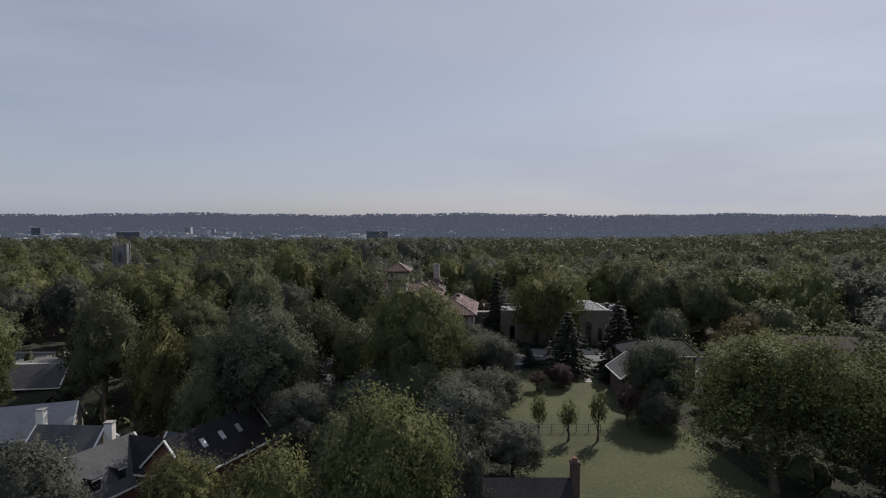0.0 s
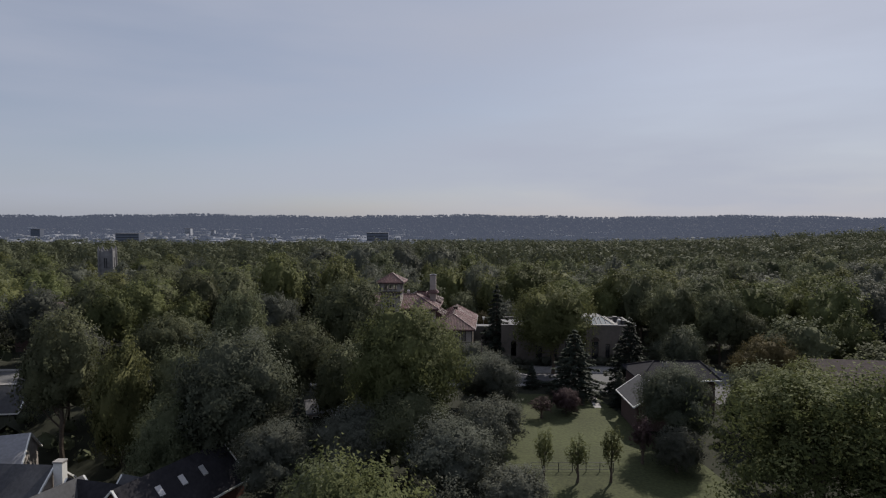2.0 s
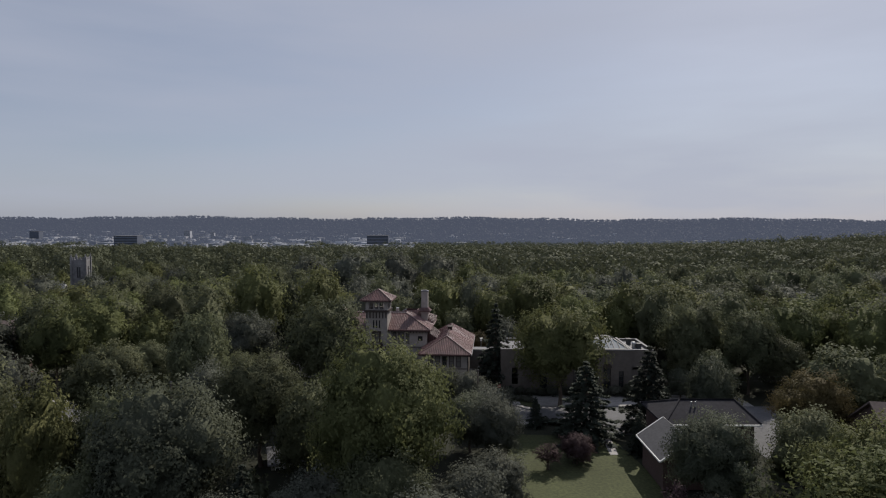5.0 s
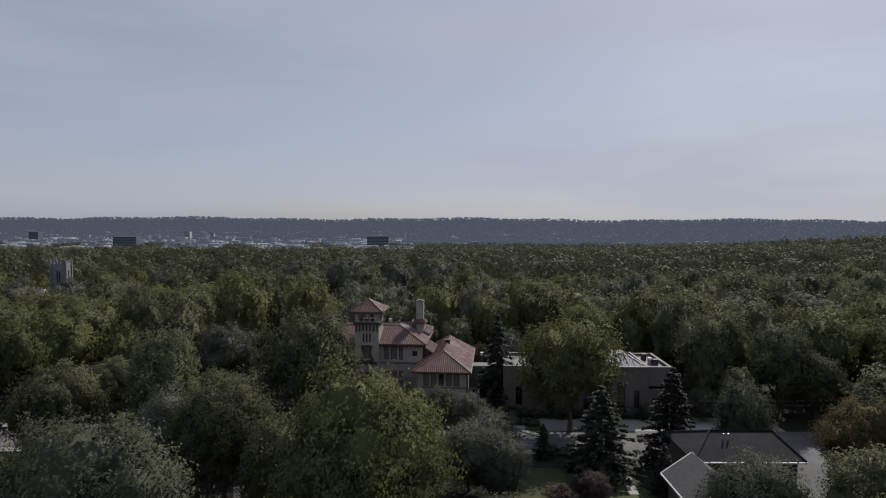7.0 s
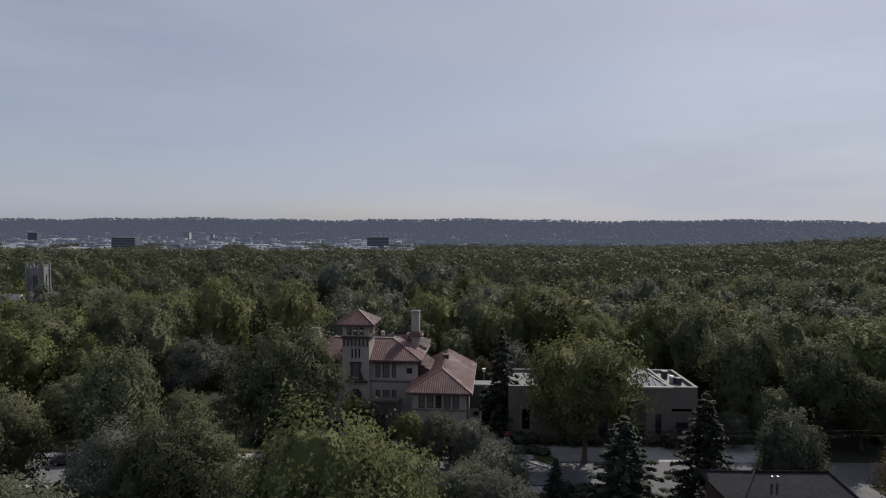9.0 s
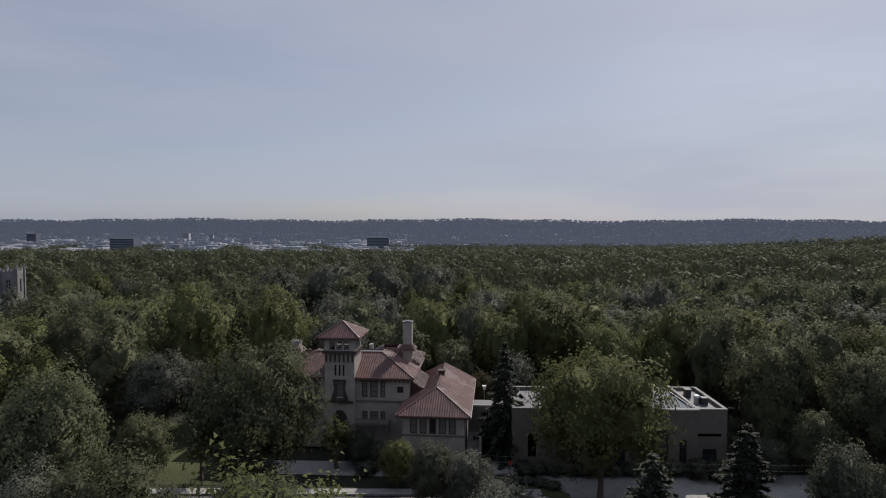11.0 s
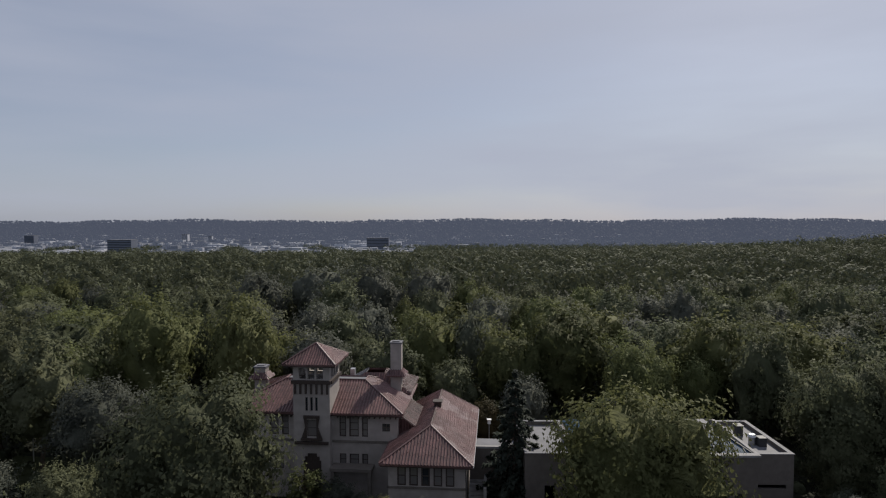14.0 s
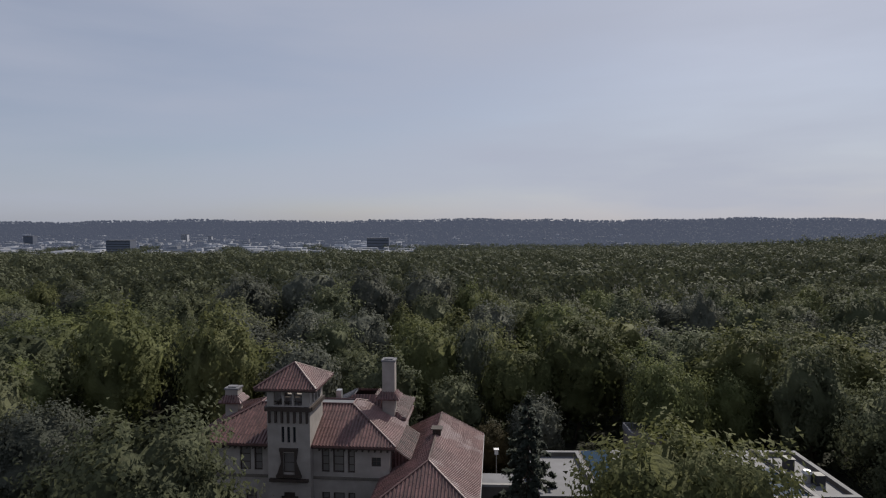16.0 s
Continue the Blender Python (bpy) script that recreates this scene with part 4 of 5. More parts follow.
part("roof_fan", bm, METAL, annex)
PH = A_H - 0.4
part("penthouse", boxes((-1.6, 3.0, 17.0, 21.0, 0, PH)), STONE, annex)
part("penthouse_parapet", boxes((-1.7, 3.1, 16.9, 17.1, PH, PH + 0.25), (-1.7, -1.5, 17.1, 21.1, PH, PH + 0.8), (2.9, 3.1, 17.1, 21.1, PH, PH + 0.8), (-1.5, 2.9, 20.9, 21.1, PH, PH + 0.8)), ROOF_GREY, annex)
link = tagged(thing("link_building", pose(11.3, 148.5, AZ, 0, 0, -3)), "low plain link between mansion and annex", "building")
part("wall", boxes((-3.4, 3.6, 0, 3, 0, 7.3)), STONE, link)
part("coping", boxes((-3.4, 3.6, -0.12, 0.3, 7.3, 7.55)), CONCRETE, link)
part("roof", boxes((-3.4, 3.6, 0.3, 3, 7.3, 7.4)), ROOF_GREY, link)

# ---- the dark-roofed house beside the lawn ----
hz = gz(38, 112)
house = tagged(thing("house", pose(38.0, 112.0, hz)), "dark slate-roofed house with white gutters", "house")
part("wall", boxes((-4.0, 8.2, -4.4, 4.4, 0, 6.0 - 0.2)), BRICK_DARK, house)
hip_roof(house, -4.6, 8.9, -5.0, 5.0, 6.0, 8.0, -0.6, 7.4, 0, 0, (SLATE, SLATE, SLATE, SLATE), tile=0, cap=SLATE)
part("gutter", boxes((-4.7, 9.0, -5.15, -5.0, 5.8, 5.98), (8.9, 9.05, -5.0, 5.0, 5.8, 5.98)), TRIM_WHITE, house)
part("front_wing_wall", boxes((-7.4, -1.2, -12.2, -4.4, 0, 3.9)), BRICK_DARK, house)
gable_roof(house, -8.0, -0.6, -12.8, -3.5, 4.0, 6.6, "y", (SHINGLE_GREY, SHINGLE_GREY), TRIM_WHITE, wall_mat=BRICK_DARK)
for x in (0.8, 3.2, 5.6):
    window(house, x, -4.45, 2.9, 1.1, 1.6, bars=(2, 2), frame_mat=TRIM_WHITE, depth=-0.06)
for x in (0.4, 1.0):
    part("vent_pipe", boxes((x, x + 0.18, -1.6, -1.42, 6.8, 8.2)), METAL, house)

# ---- slate roof in the foreground ----
fz = gz(7, 58)
slate_house = tagged(thing("house", pose(7.2, 60.0, fz - 2.1)), "house with dark slate gable roof and brick chimney", "house")
part("wall", boxes((-5.2, 5.2, -3.8, 3.8, 0, 4.2)), BRICK, slate_house)
gable_roof(slate_house, -6.2, 5.9, -4.4, 4.4, 4.3, 7.3, "x", (SLATE, SLATE), wall_mat=BRICK)
part("chimney", boxes((5.95, 6.8, -0.5, 0.5, 0, 9.1), (5.88, 6.87, -0.57, 0.57, 8.8, 8.95)), BRICK_DARK, slate_house)
part("chimney_pot", boxes((6.12, 6.62, -0.2, 0.2, 9.1, 9.4)), BRICK, slate_house)

# ---- grey-roofed house group in the hollow ----


def row_house(x, y, w, d, ze, zr, along, mats, wall_mat, trim=TRIM_WHITE, turn=0.0, label="grey shingled house in the hollow"):
    g = gz(x, y)
    h = tagged(thing("house", pose(x, y, g, 0, 0, turn)), label, "house", "houses in the hollow")
    part("wall", boxes((-w / 2 + 0.4, w / 2 - 0.4, -d / 2 + 0.4, d / 2 - 0.4, -0.5, ze - g)), wall_mat, h)
    gable_roof(h, -w / 2, w / 2, -d / 2, d / 2, ze - g, zr - g, along, mats, trim, wall_mat=wall_mat)
    for k in (-1, 0, 1):
        window(h, k * w * 0.25, -d / 2 + 0.39, ze - g - 2.3, 1.2, 1.5, bars=(2, 2), frame_mat=trim, depth=-0.06)
    return h


row_house(-64.5, 88.0, 17, 10, 1.0, 4.6, "x", (SHINGLE_PALE, SHINGLE_PALE), CREAM, turn=20, label="pale grey shingled house with white trim")
row_house(-52.5, 82.5, 10, 7.5, 0.6, 3.7, "x", (SHINGLE_GREY, SHINGLE_GREY), CREAM, turn=-3, label="grey shingled house with white gable trim")
h = row_house(-29.9, 76, 8.5, 15, 2.6, 6.6, "y", (SLATE, SLATE), BRICK, turn=-25, label="slate-roofed brick house dappled with shade")
for k in (-3.5, -0.5, 2.4):
    bm = bmesh.new()
    zs = [6.6 - 0.94 * u - gz(-29.9, 76) + 0.1 for u in (1.3, 2.2)]
    solid(bm, [(1.3, k, zs[0]), (1.3, k + 0.7, zs[0]), (2.2, k + 0.7, zs[1]), (2.2, k, zs[1])], 0.12)
    part("skylight", bm, METAL, h)
# right slope gets the lighter shingle: its sunlight is put into the colour
h = row_house(-42.6, 71.6, 9.5, 11, 0.2, 4.9, "y", (SLATE, SHINGLE_GREY), BRICK, turn=-22, label="brick house with grey gabled roof and dormers")
g = gz(-42.6, 71.6)
for x, y in ((2.6, -2.8), (2.6, 0.6)):
    d = thing("dormer")
    d.parent = h
    part("cheek", boxes((x - 0.6, x + 1.1, y - 0.5, y + 0.5, 1.2 - g, 2.6 - g)), SLATE, d)
    part("dormer_window", boxes((x + 1.11, x + 1.18, y - 0.35, y + 0.35, 1.5 - g, 2.4 - g)), GLASS, d)
    part("dormer_trim", boxes((x + 1.1, x + 1.3, y - 0.6, y + 0.6, 2.5 - g, 2.62 - g)), TRIM_WHITE, d)
    part("dormer_roof", boxes((x - 0.7, x + 1.25, y - 0.62, y + 0.62, 2.62 - g, 2.72 - g)), SHINGLE_GREY, d)
row_house(-38.2, 75.2, 8, 6, 1.2, 4.8, "x", (SLATE, SLATE), BRICK, turn=-14, label="brick cross wing with dark slate roof")
row_house(-34.6, 77.0, 4.2, 4.4, 2.2, 4.6, "x", (SHINGLE_GREY, SHINGLE_PALE), CREAM, turn=-18, label="small gabled annexe with white trim")
for x, y, zt in ((-46.8, 82.2, 4.1), (-58.3, 85, 5.0)):
    c = tagged(thing("chimney", pose(x, y, gz(x, y))), "square pale stuccoed chimney of the house", "chimney")
    part("chimney_shaft", boxes((-0.55, 0.55, -0.5, 0.5, 0, zt - gz(x, y))), TRIM_WHITE, c)
    part("cap", boxes((-0.63, 0.63, -0.58, 0.58, zt - gz(x, y), zt - gz(x, y) + 0.2)), CONCRETE, c)

# ---- houses among the trees ----
def lone_house(x, y, w, d, ze, zr, along, roof, wall_mat, trim, turn, label):
    g = gz(x, y)
    h = tagged(thing("house", pose(x, y, g, 0, 0, turn)), label, "house", "houses among the trees")
    part("wall", boxes((-w / 2 + 0.5, w / 2 - 0.5, -d / 2 + 0.5, d / 2 - 0.5, -0.5, ze - g)), wall_mat, h)
    gable_roof(h, -w / 2, w / 2, -d / 2, d / 2, ze - g, zr - g, along, (roof, roof), trim, wall_mat=wall_mat, inset=0.5)
    for k in (-1, 0, 1):
        window(h, k * w * 0.27, -d / 2 + 0.48, ze - g - 2.2, 1.2, 1.5, bars=(2, 2), frame_mat=TRIM_WHITE, depth=-0.08)
    return h


lone_house(-98, 160, 15, 11, 9.6, 13.0, "x", SHINGLE_BROWN, BRICK_DARK, None, 12, "brown-roofed brick house among tall trees")
lone_house(65, 101, 14, 10, 9.0, 12.6, "x", SHINGLE_BROWN, BRICK_DARK, None, -8, "brown-roofed brick house among tall trees")
lone_house(-83, 241, 7, 9, 9.2, 13.5, "y", SHINGLE_GREY, TRIM_WHITE, TRIM_WHITE, 25, "white gabled house half hidden by trees")
lone_house(-149, 249, 15, 9, 7.5, 11.6, "x", SHINGLE_PALE, CHURCH_STONE, TRIM_WHITE, 14, "pale-roofed church nave beside its tower")
lone_house(-19, 108.5, 7, 5, 2.6, 4.2, "x", SHINGLE_PALE, CREAM, None, 20, "small pale-roofed garage under trees")
lone_house(-78, 112, 13, 9, 1.5, 5.0, "x", SHINGLE_GREY, CREAM, TRIM_WHITE, 8, "white-walled house half hidden by trees")
# FAR_DARK walls, so the painted haze glow is on this house too
lone_house(-7.5, 195, 7, 8, 7.2, 10.4, "y", SLATE, FAR_DARK, TRIM_WHITE, -8, "blue-grey gabled house behind the mansion")

# ---- church tower ----
cg = gz(-133, 249)
church = tagged(thing("church_tower", pose(-135.2, 250, cg, 0, 0, 12) @ Matrix.Diagonal((0.68, 0.68, 1, 1))), "square grey stone church tower with pinnacles", "church tower")
ct = 22.2 - cg
bm = bmesh.new()
wall(bm, -3.6, 3.6, -3.6, -3.0, 0, ct - 1.2, [(-0.9, -0.15, ct - 8, ct - 4), (0.15, 0.9, ct - 8, ct - 4)])
part("wall", bm, CHURCH_STONE, church)
part("wall", boxes((-3.6, 3.6, 3.0, 3.6, 0, ct - 1.2)), CHURCH_STONE, church)
part("wall", boxes((-3.6, -3.0, -3.0, 3.0, 0, ct - 1.2)), CHURCH_STONE, church)
bm = bmesh.new()
wall(bm, 3.0, 3.6, -3.0, 3.0, 0, ct - 1.2, [(-0.7, 0.7, ct - 8, ct - 3.8)], along="y")
part("wall", bm, CHURCH_STONE, church)
part("louvre", boxes((-0.9, 0.9, -3.2, -3.1, ct - 8, ct - 4)), METAL_DARK, church)
part("louvre", boxes((3.1, 3.2, -0.7, 0.7, ct - 8, ct - 3.8)), METAL_DARK, church)
part("roof", boxes((-3.0, 3.0, -3.0, 3.0, ct - 1.9, ct - 1.6)), ROOF_GREY, church)
for sx in (-1, 1):
    for sy in (-1, 1):
        part("buttress", boxes((sx * 3.6 - 0.5, sx * 3.6 + 0.5, sy * 3.6 - 0.5, sy * 3.6 + 0.5, 0, ct - 0.2)), CHURCH_STONE, church)
        bm = bmesh.new()
        bmesh.ops.create_cone(bm, segments=4, radius1=0.6, radius2=0.05, depth=1.2, matrix=Matrix.Translation((sx * 3.6, sy * 3.6, ct + 0.4)))
        part("pinnacle", bm, CHURCH_STONE, church)
for k in range(4):
    x = -2.4 + 1.6 * k
    part("merlon", boxes((x - 0.45, x + 0.45, -3.6, -3.2, ct - 1.2, ct - 0.3)), CHURCH_STONE, church)
    part("merlon", boxes((3.2, 3.6, x - 0.45, x + 0.45, ct - 1.2, ct - 0.3)), CHURCH_STONE, church)


# ---- the trees that stand near the flight line ----
tree(-4.6, 45.5, 19.4, 6.8, "near_b", "maple")
tree(0.8, 53, 14.2, 3.6, "round_b", "dark")
tree(-43, 60, 10.0, 6.0, "round_b", "dark")
tree(-27, 60, 8.8, 4.4, "round_a", "maple")
tree(-13.2, 44, 15.6, 4.6, "round_b", "maple")
tree(8.6, 71.5, 8.2, 4.6, "round_b", "dark")
tree(1.5, 77, 11.4, 6.6, "oak_b", "dark")
tree(-4.2, 90, 23.6, 8.8, "oak_c", "maple")
tree(-27, 86, 20.0, 9.0, "oak_a", "grey")
tree(-56, 97, 20.7, 6.0, "tall_a", "oak")
tree(-46, 95, 17.0, 5.2, "round_a", "maple")
tree(-73, 92, 20.0, 5.5, "tall_b", "maple")
tree(38.5, 67.5, 20.6, 11.8, "light_a", "maple")
tree(53, 67, 17.8, 10.0, "light_a", "maple")
tree(45, 82, 17.2, 7.0, "oak_a", "maple")
tree(34, 93, 13.8, 6.3, "oak_b", "grey")
tree(13.6, 83.5, 8.6, 1.7, "small_a", "maple", "on the lawn")
tree(17.8, 83.0, 7.8, 1.8, "small_b", "maple", "on the lawn")
tree(22.0, 83.0, 9.2, 1.8, "small_a", "maple", "on the lawn")
tree(17.0, 106, 5.5, 2.4, "small_b", "plum", "on the lawn")
tree(21.5, 108, 6.0, 2.6, "round_b", "plum", "on the lawn")
tree(9.5, 107, 11.4, 4.8, "oak_b", "dark")
tree(8.6, 94, 8.6, 4.4, "round_b", "dark")
tree(27.8, 88.5, 8.2, 2.3, "small_b", "plum")
tree(31.5, 86, 7.4, 3.8, "round_a", "dark")
tree(-36.5, 139.2, 10.4, 4.0, "round_b", "oak")
tree(-28.5, 138.8, 9.4, 2.6, "small_a", "oak")
tree(-47.5, 141, 10.5, 5.0, "round_a", "dark")
tree(-57, 143, 12.0, 5.5, "oak_c", "oak")
tree(53, 148, 12.0, 4.4, "round_b", "oak", "beside the annex")
tree(55, 140, 11.0, 4.4, "round_a", "oak")
tree(48.5, 139.6, 7.5, 2.8, "round_b", "grey", "beside the annex")
tree(68, 139, 14.0, 5.5, "oak_c", "oak")
tree(6.0, 173, 14.5, 5.0, "tall_a", "oak", "behind the mansion")
tree(10.5, 166, 9.5, 3.6, "round_b", "rust", "behind the mansion")
tree(17.5, 169, 12.5, 4.6, "round_a", "dark", "behind the annex")
tree(56, 110, 14.5, 6.0, "oak_a", "rust")
tree(45, 119, 14.4, 4.5, "round_a", "grey")
tree(49.5, 120.5, 8.5, 2.5, "small_a", "oak")
tree(-1.8, 137.2, 8.0, 2.7, "round_a", "maple", "before the mansion")
tree(2.8, 131.5, 9.6, 3.4, "round_b", "grey", "before the mansion")
tree(7.2, 129.5, 9.4, 3.6, "round_a", "dark", "before the mansion")
tree(-8.2, 144.2, 6.8, 2.8, "round_b", "dark", "against the mansion wall")
tree(-4.6, 143.6, 5.6, 2.4, "round_a", "dark", "against the mansion wall")
for x, y in ((-6.5, 141.2), (0.5, 140.6), (3.2, 140.2), (5.8, 140.0), (-22.5, 142.0), (-25.5, 141.2), (-20.0, 139.8)):
    tree(x, y, gz(x, y) + random.uniform(1.6, 2.6), random.uniform(1.5, 2.1), "bush", "dark", "along the mansion wall")
for k in range(14):
    x = 15.5 + 2.05 * k
    tree(x, 140.8 + 0.2 * math.sin(k), gz(x, 141) + random.uniform(1.3, 2.2), random.uniform(1.2, 1.7), "bush", "dark", "in the hedge before the annex")
for x, y in ((14.0, 138.4), (15.6, 138.0), (17.2, 137.4), (18.6, 136.6), (19.5, 124.6), (21.3, 123.9), (22.8, 122.8)):
    tree(x, y, gz(x, y) + 1.1, 1.3, "bush", "dark", "on the kerbed island")
for x, y in ((41.5, 139.0), (44.5, 138.2), (39.0, 139.8)):
    tree(x, y, gz(x, y) + 3.0, 2.0, "bush", "grey", "beside the annex door")
tree(10.5, 121.5, 9.0, 4.4, "round_b", "dark")
tree(6.5, 112, 10.5, 5.0, "oak_b", "grey")
tree(-23, 107, 17.6, 7.2, "oak_b", "oak")
tree(-15, 101, 15.2, 5.5, "round_a", "oak")
tree(-18.6, 132, 22.4, 8.6, "oak_b", "oak", "beside the tower")
tree(-38, 122.5, 20.8, 6.6, "oak_a", "oak")
tree(-50, 117, 17.4, 6.5, "oak_c", "oak")
tree(-40, 153, 16.2, 7.0, "oak_b", "dark")
tree(-45, 177, 25.0, 7.8, "oak_c", "maple")
tree(-28, 173, 24.6, 7.4, "oak_a", "maple")
tree(-62, 178, 21.2, 7.8, "oak_b", "oak")
tree(1.5, 183, 20.6, 6.8, "tall_a", "maple")
tree(9.5, 185, 21.2, 5.0, "tall_b", "grey")
tree(26, 182, 22.0, 9.0, "oak_a", "maple")
tree(34, 165, 18.5, 6.0, "oak_b", "maple")
tree(46, 172, 14.5, 4.5, "round_b", "maple")
tree(50, 178, 20.8, 9.0, "oak_c", "maple")
tree(61, 172, 20.6, 9.0, "oak_a", "maple")
tree(56, 152, 19.6, 7.6, "oak_b", "oak")
tree(63, 142, 18.6, 7.0, "oak_a", "oak")
tree(77, 163, 18.2, 6.0, "tall_a", "maple")
tree(87, 205, 22.8, 9.0, "oak_a", "oak")
tree(24.0, 133.5, 20.8, 9.0, "oak_b", "maple", "before the annex")
tree(-11.0, 143.0, 9.8, 3.2, "small_b", "maple", "beside the tower arch")
for x, y, t, r_, f_, l_ in ((-45, 235, 24, 9, "oak_a", "dark"), (-30, 242, 25.5, 9.5, "oak_b", "dark"), (-14, 238, 25, 9, "oak_c", "dark"), (0, 246, 24, 8.5, "oak_a", "dark"), (-22, 224, 22.5, 8.5, "oak_c", "oak"), (-12, 208, 19.5, 7, "oak_b", "dark")):
    tree(x, y, t, r_, f_, l_)
spruce(24.8, 117, 14.4, 5.8)
spruce(36, 121, 16.0, 5.4, form=1)
spruce(31.5, 111.5, 8.4, 2.2)
spruce(13.2, 146.3, 19.4, 4.8, "beside the mansion wing", form=1)
spruce(17.8, 122.5, 7.0, 1.9, form=1)
spruce(-17, 82, 12.5, 3.5, "below the oaks")

for x, y, t, r_, f_, l_ in ((-10, 81, 11.5, 6, "oak_b", "dark"), (-3.5, 82.5, 13.5, 6.5, "oak_a", "oak"), (5.5, 85, 11, 4.6, "round_b", "dark"), (-18.5, 77, 11, 5.6, "oak_b", "dark"), (-33, 82, 12.5, 6, "oak_a", "oak"), (-40, 101, 14.5, 6.5, "oak_c", "oak"), (-31, 110, 15.5, 6.2, "oak_a", "dark"), (-12, 112, 14, 6, "oak_b", "oak"), (-3, 108, 13.5, 5.8, "oak_c", "dark"), (-60, 105, 14, 6, "oak_b", "dark")):
    tree(x, y, t, r_, f_, l_)

# trees filling the wooded blocks between the known ones
CLEAR = [(-13, 22, 93, 127), (-40, 47, 136, 168), (9, 36, 50, 122), (24, 62, 104, 142), (-66, -26, 64, 94), (-3, 16, 52, 66), (-260, 260, 124, 137), (-28, 10, 136, 165), (-160, -114, 224, 258), (-106, -90, 152, 168), (58, 72, 95, 107), (-88, -79, 232, 246), (-23, -15, 105, 111), (-84, -71, 104, 117), (-12, -3, 188, 201)]


def taken(x, y, rad):
    close = 0.95 if y < 128 and abs(x) < 62 else 0.74
    if any(a - rad * 0.5 < x < b + rad * 0.5 and c - rad * 0.5 < y < d + rad * 0.5 for a, b, c, d in CLEAR):
        return True
    return any((x - px) ** 2 + (y - py) ** 2 < (close * (rad + pr)) ** 2 for px, py, pr in PLACED)


pick = random.Random(5)
forms = ["wood_a", "wood_b", "wood_c", "wood_d"]
leaves = ["oak", "oak", "maple", "dark", "oak", "maple"]
count = 0
for _ in range(30000):
    y = pick.uniform(62, 262)
    x = pick.uniform(-1, 1) * (0.80 * y + 14)
    rad = pick.uniform(6.0, 9.6)
    if taken(x, y, rad):
        continue
    low = 15.5 if y < 140 else 17.5
    f_ = pick.choice(forms)
    if y < 128 and abs(x) < 62:
        f_, low, rad = pick.choice(["round_a", "round_b"]), 10.5, rad * 0.75
    tree(x, y, gz(x, y) + pick.uniform(low - 3, low + 2.2) * (0.9 if y < 110 else 1.0), rad * (0.85 if f_ == "wood_d" else 1), f_, pick.choice(leaves))
    count += 1
    if count >= 225:
        break


# ---- far woods, valley and ridge ----
def in_clear(x, y, pad=1.5):
    return any(a - pad < x < b + pad and c - pad < y < d + pad for a, b, c, d in CLEAR)

def far_woods(name, n, y0, y1, size, boughs, cards, card, seed, mat, label, keep=lambda x, y: True, spread_x=0.82, cat="woods", core=2, gap=0.0, even=0.75):
    """Joined crowns of woods too many to count: each a heap of rounded boughs under leaf sprays."""
    r = np.random.default_rng(seed)
    bv, bf = BALLS[max(core, 1)]
    kinds = [bough_heap(r, boughs, 0.35, small=26) for _ in range(12)]
    V, F, N, C, M = [], [], [], [], []
    cells = {}
    i = tries = base = 0
    while i < n and tries < n * 12:
        tries += 1
        y = y0 + (y1 - y0) * r.uniform() ** even
        x = r.uniform(-1, 1) * (spread_x * y + 30)
        if not keep(x, y):
            continue
        rad = size * r.uniform(0.62, 1.3)
        if gap:
            q = (int(x // (size * 3)), int(y // (size * 3)))
            near = [w for dx in (-1, 0, 1) for dy in (-1, 0, 1) for w in cells.get((q[0] + dx, q[1] + dy), ())]
            if any((x - a) ** 2 + (y - b) ** 2 < (gap * (rad + c)) ** 2 for a, b, c in near):
                continue
            cells.setdefault(q, []).append((x, y, rad))
        i += 1
        h = size * (1.45 + 0.55 * rad / size) * r.uniform(0.78, 1.18)
        c, b = kinds[r.integers(12)]
        turn = r.uniform(0, 6.283)
        R = np.array([[math.cos(turn), -math.sin(turn), 0], [math.sin(turn), math.cos(turn), 0], [0, 0, 1]])
        c = c @ R.T
        mid = np.array([x, y, gz(x, y) + h - rad * 0.95])
        if core:
            t, w = lobed(bv, c, b)
            p = bv * (t * r.uniform(0.66, 0.86, len(bv)))[:, None]
            nn = p - c[w]
            nn = 0.7 * nn / (np.linalg.norm(nn, axis=1, keepdims=True) + 1e-6) + 0.5 * bv
            V.append(p * rad + mid)
            N.append(nn / np.linalg.norm(nn, axis=1, keepdims=True))
            F.append(bf[bv[bf][:, :, 2].max(1) > -0.25] + base)
            base += len(bv)
        e = r.normal(0, 1, (cards, 3))
        e[:, 2] = np.abs(e[:, 2]) - 0.35
        e /= np.linalg.norm(e, axis=1, keepdims=True)
        t, w = lobed(e, c, b)
        p = e * (t * r.normal(0.98, 0.05, cards))[:, None]
        nn = p - c[w]
        C.append(p * rad + mid)
        M.append(0.5 * nn / (np.linalg.norm(nn, axis=1, keepdims=True) + 1e-6) + 0.75 * e)
    v, f, nv = leaf_cards(np.concatenate(C), np.concatenate(M), card, r, 0.3)
    V, F, N = np.concatenate(V + [v]), np.concatenate(F + [f + base]), np.concatenate(N + [nv])
    return tagged(raw_part(name, V, F, mat, normals=N), label, cat, kind="stuff")


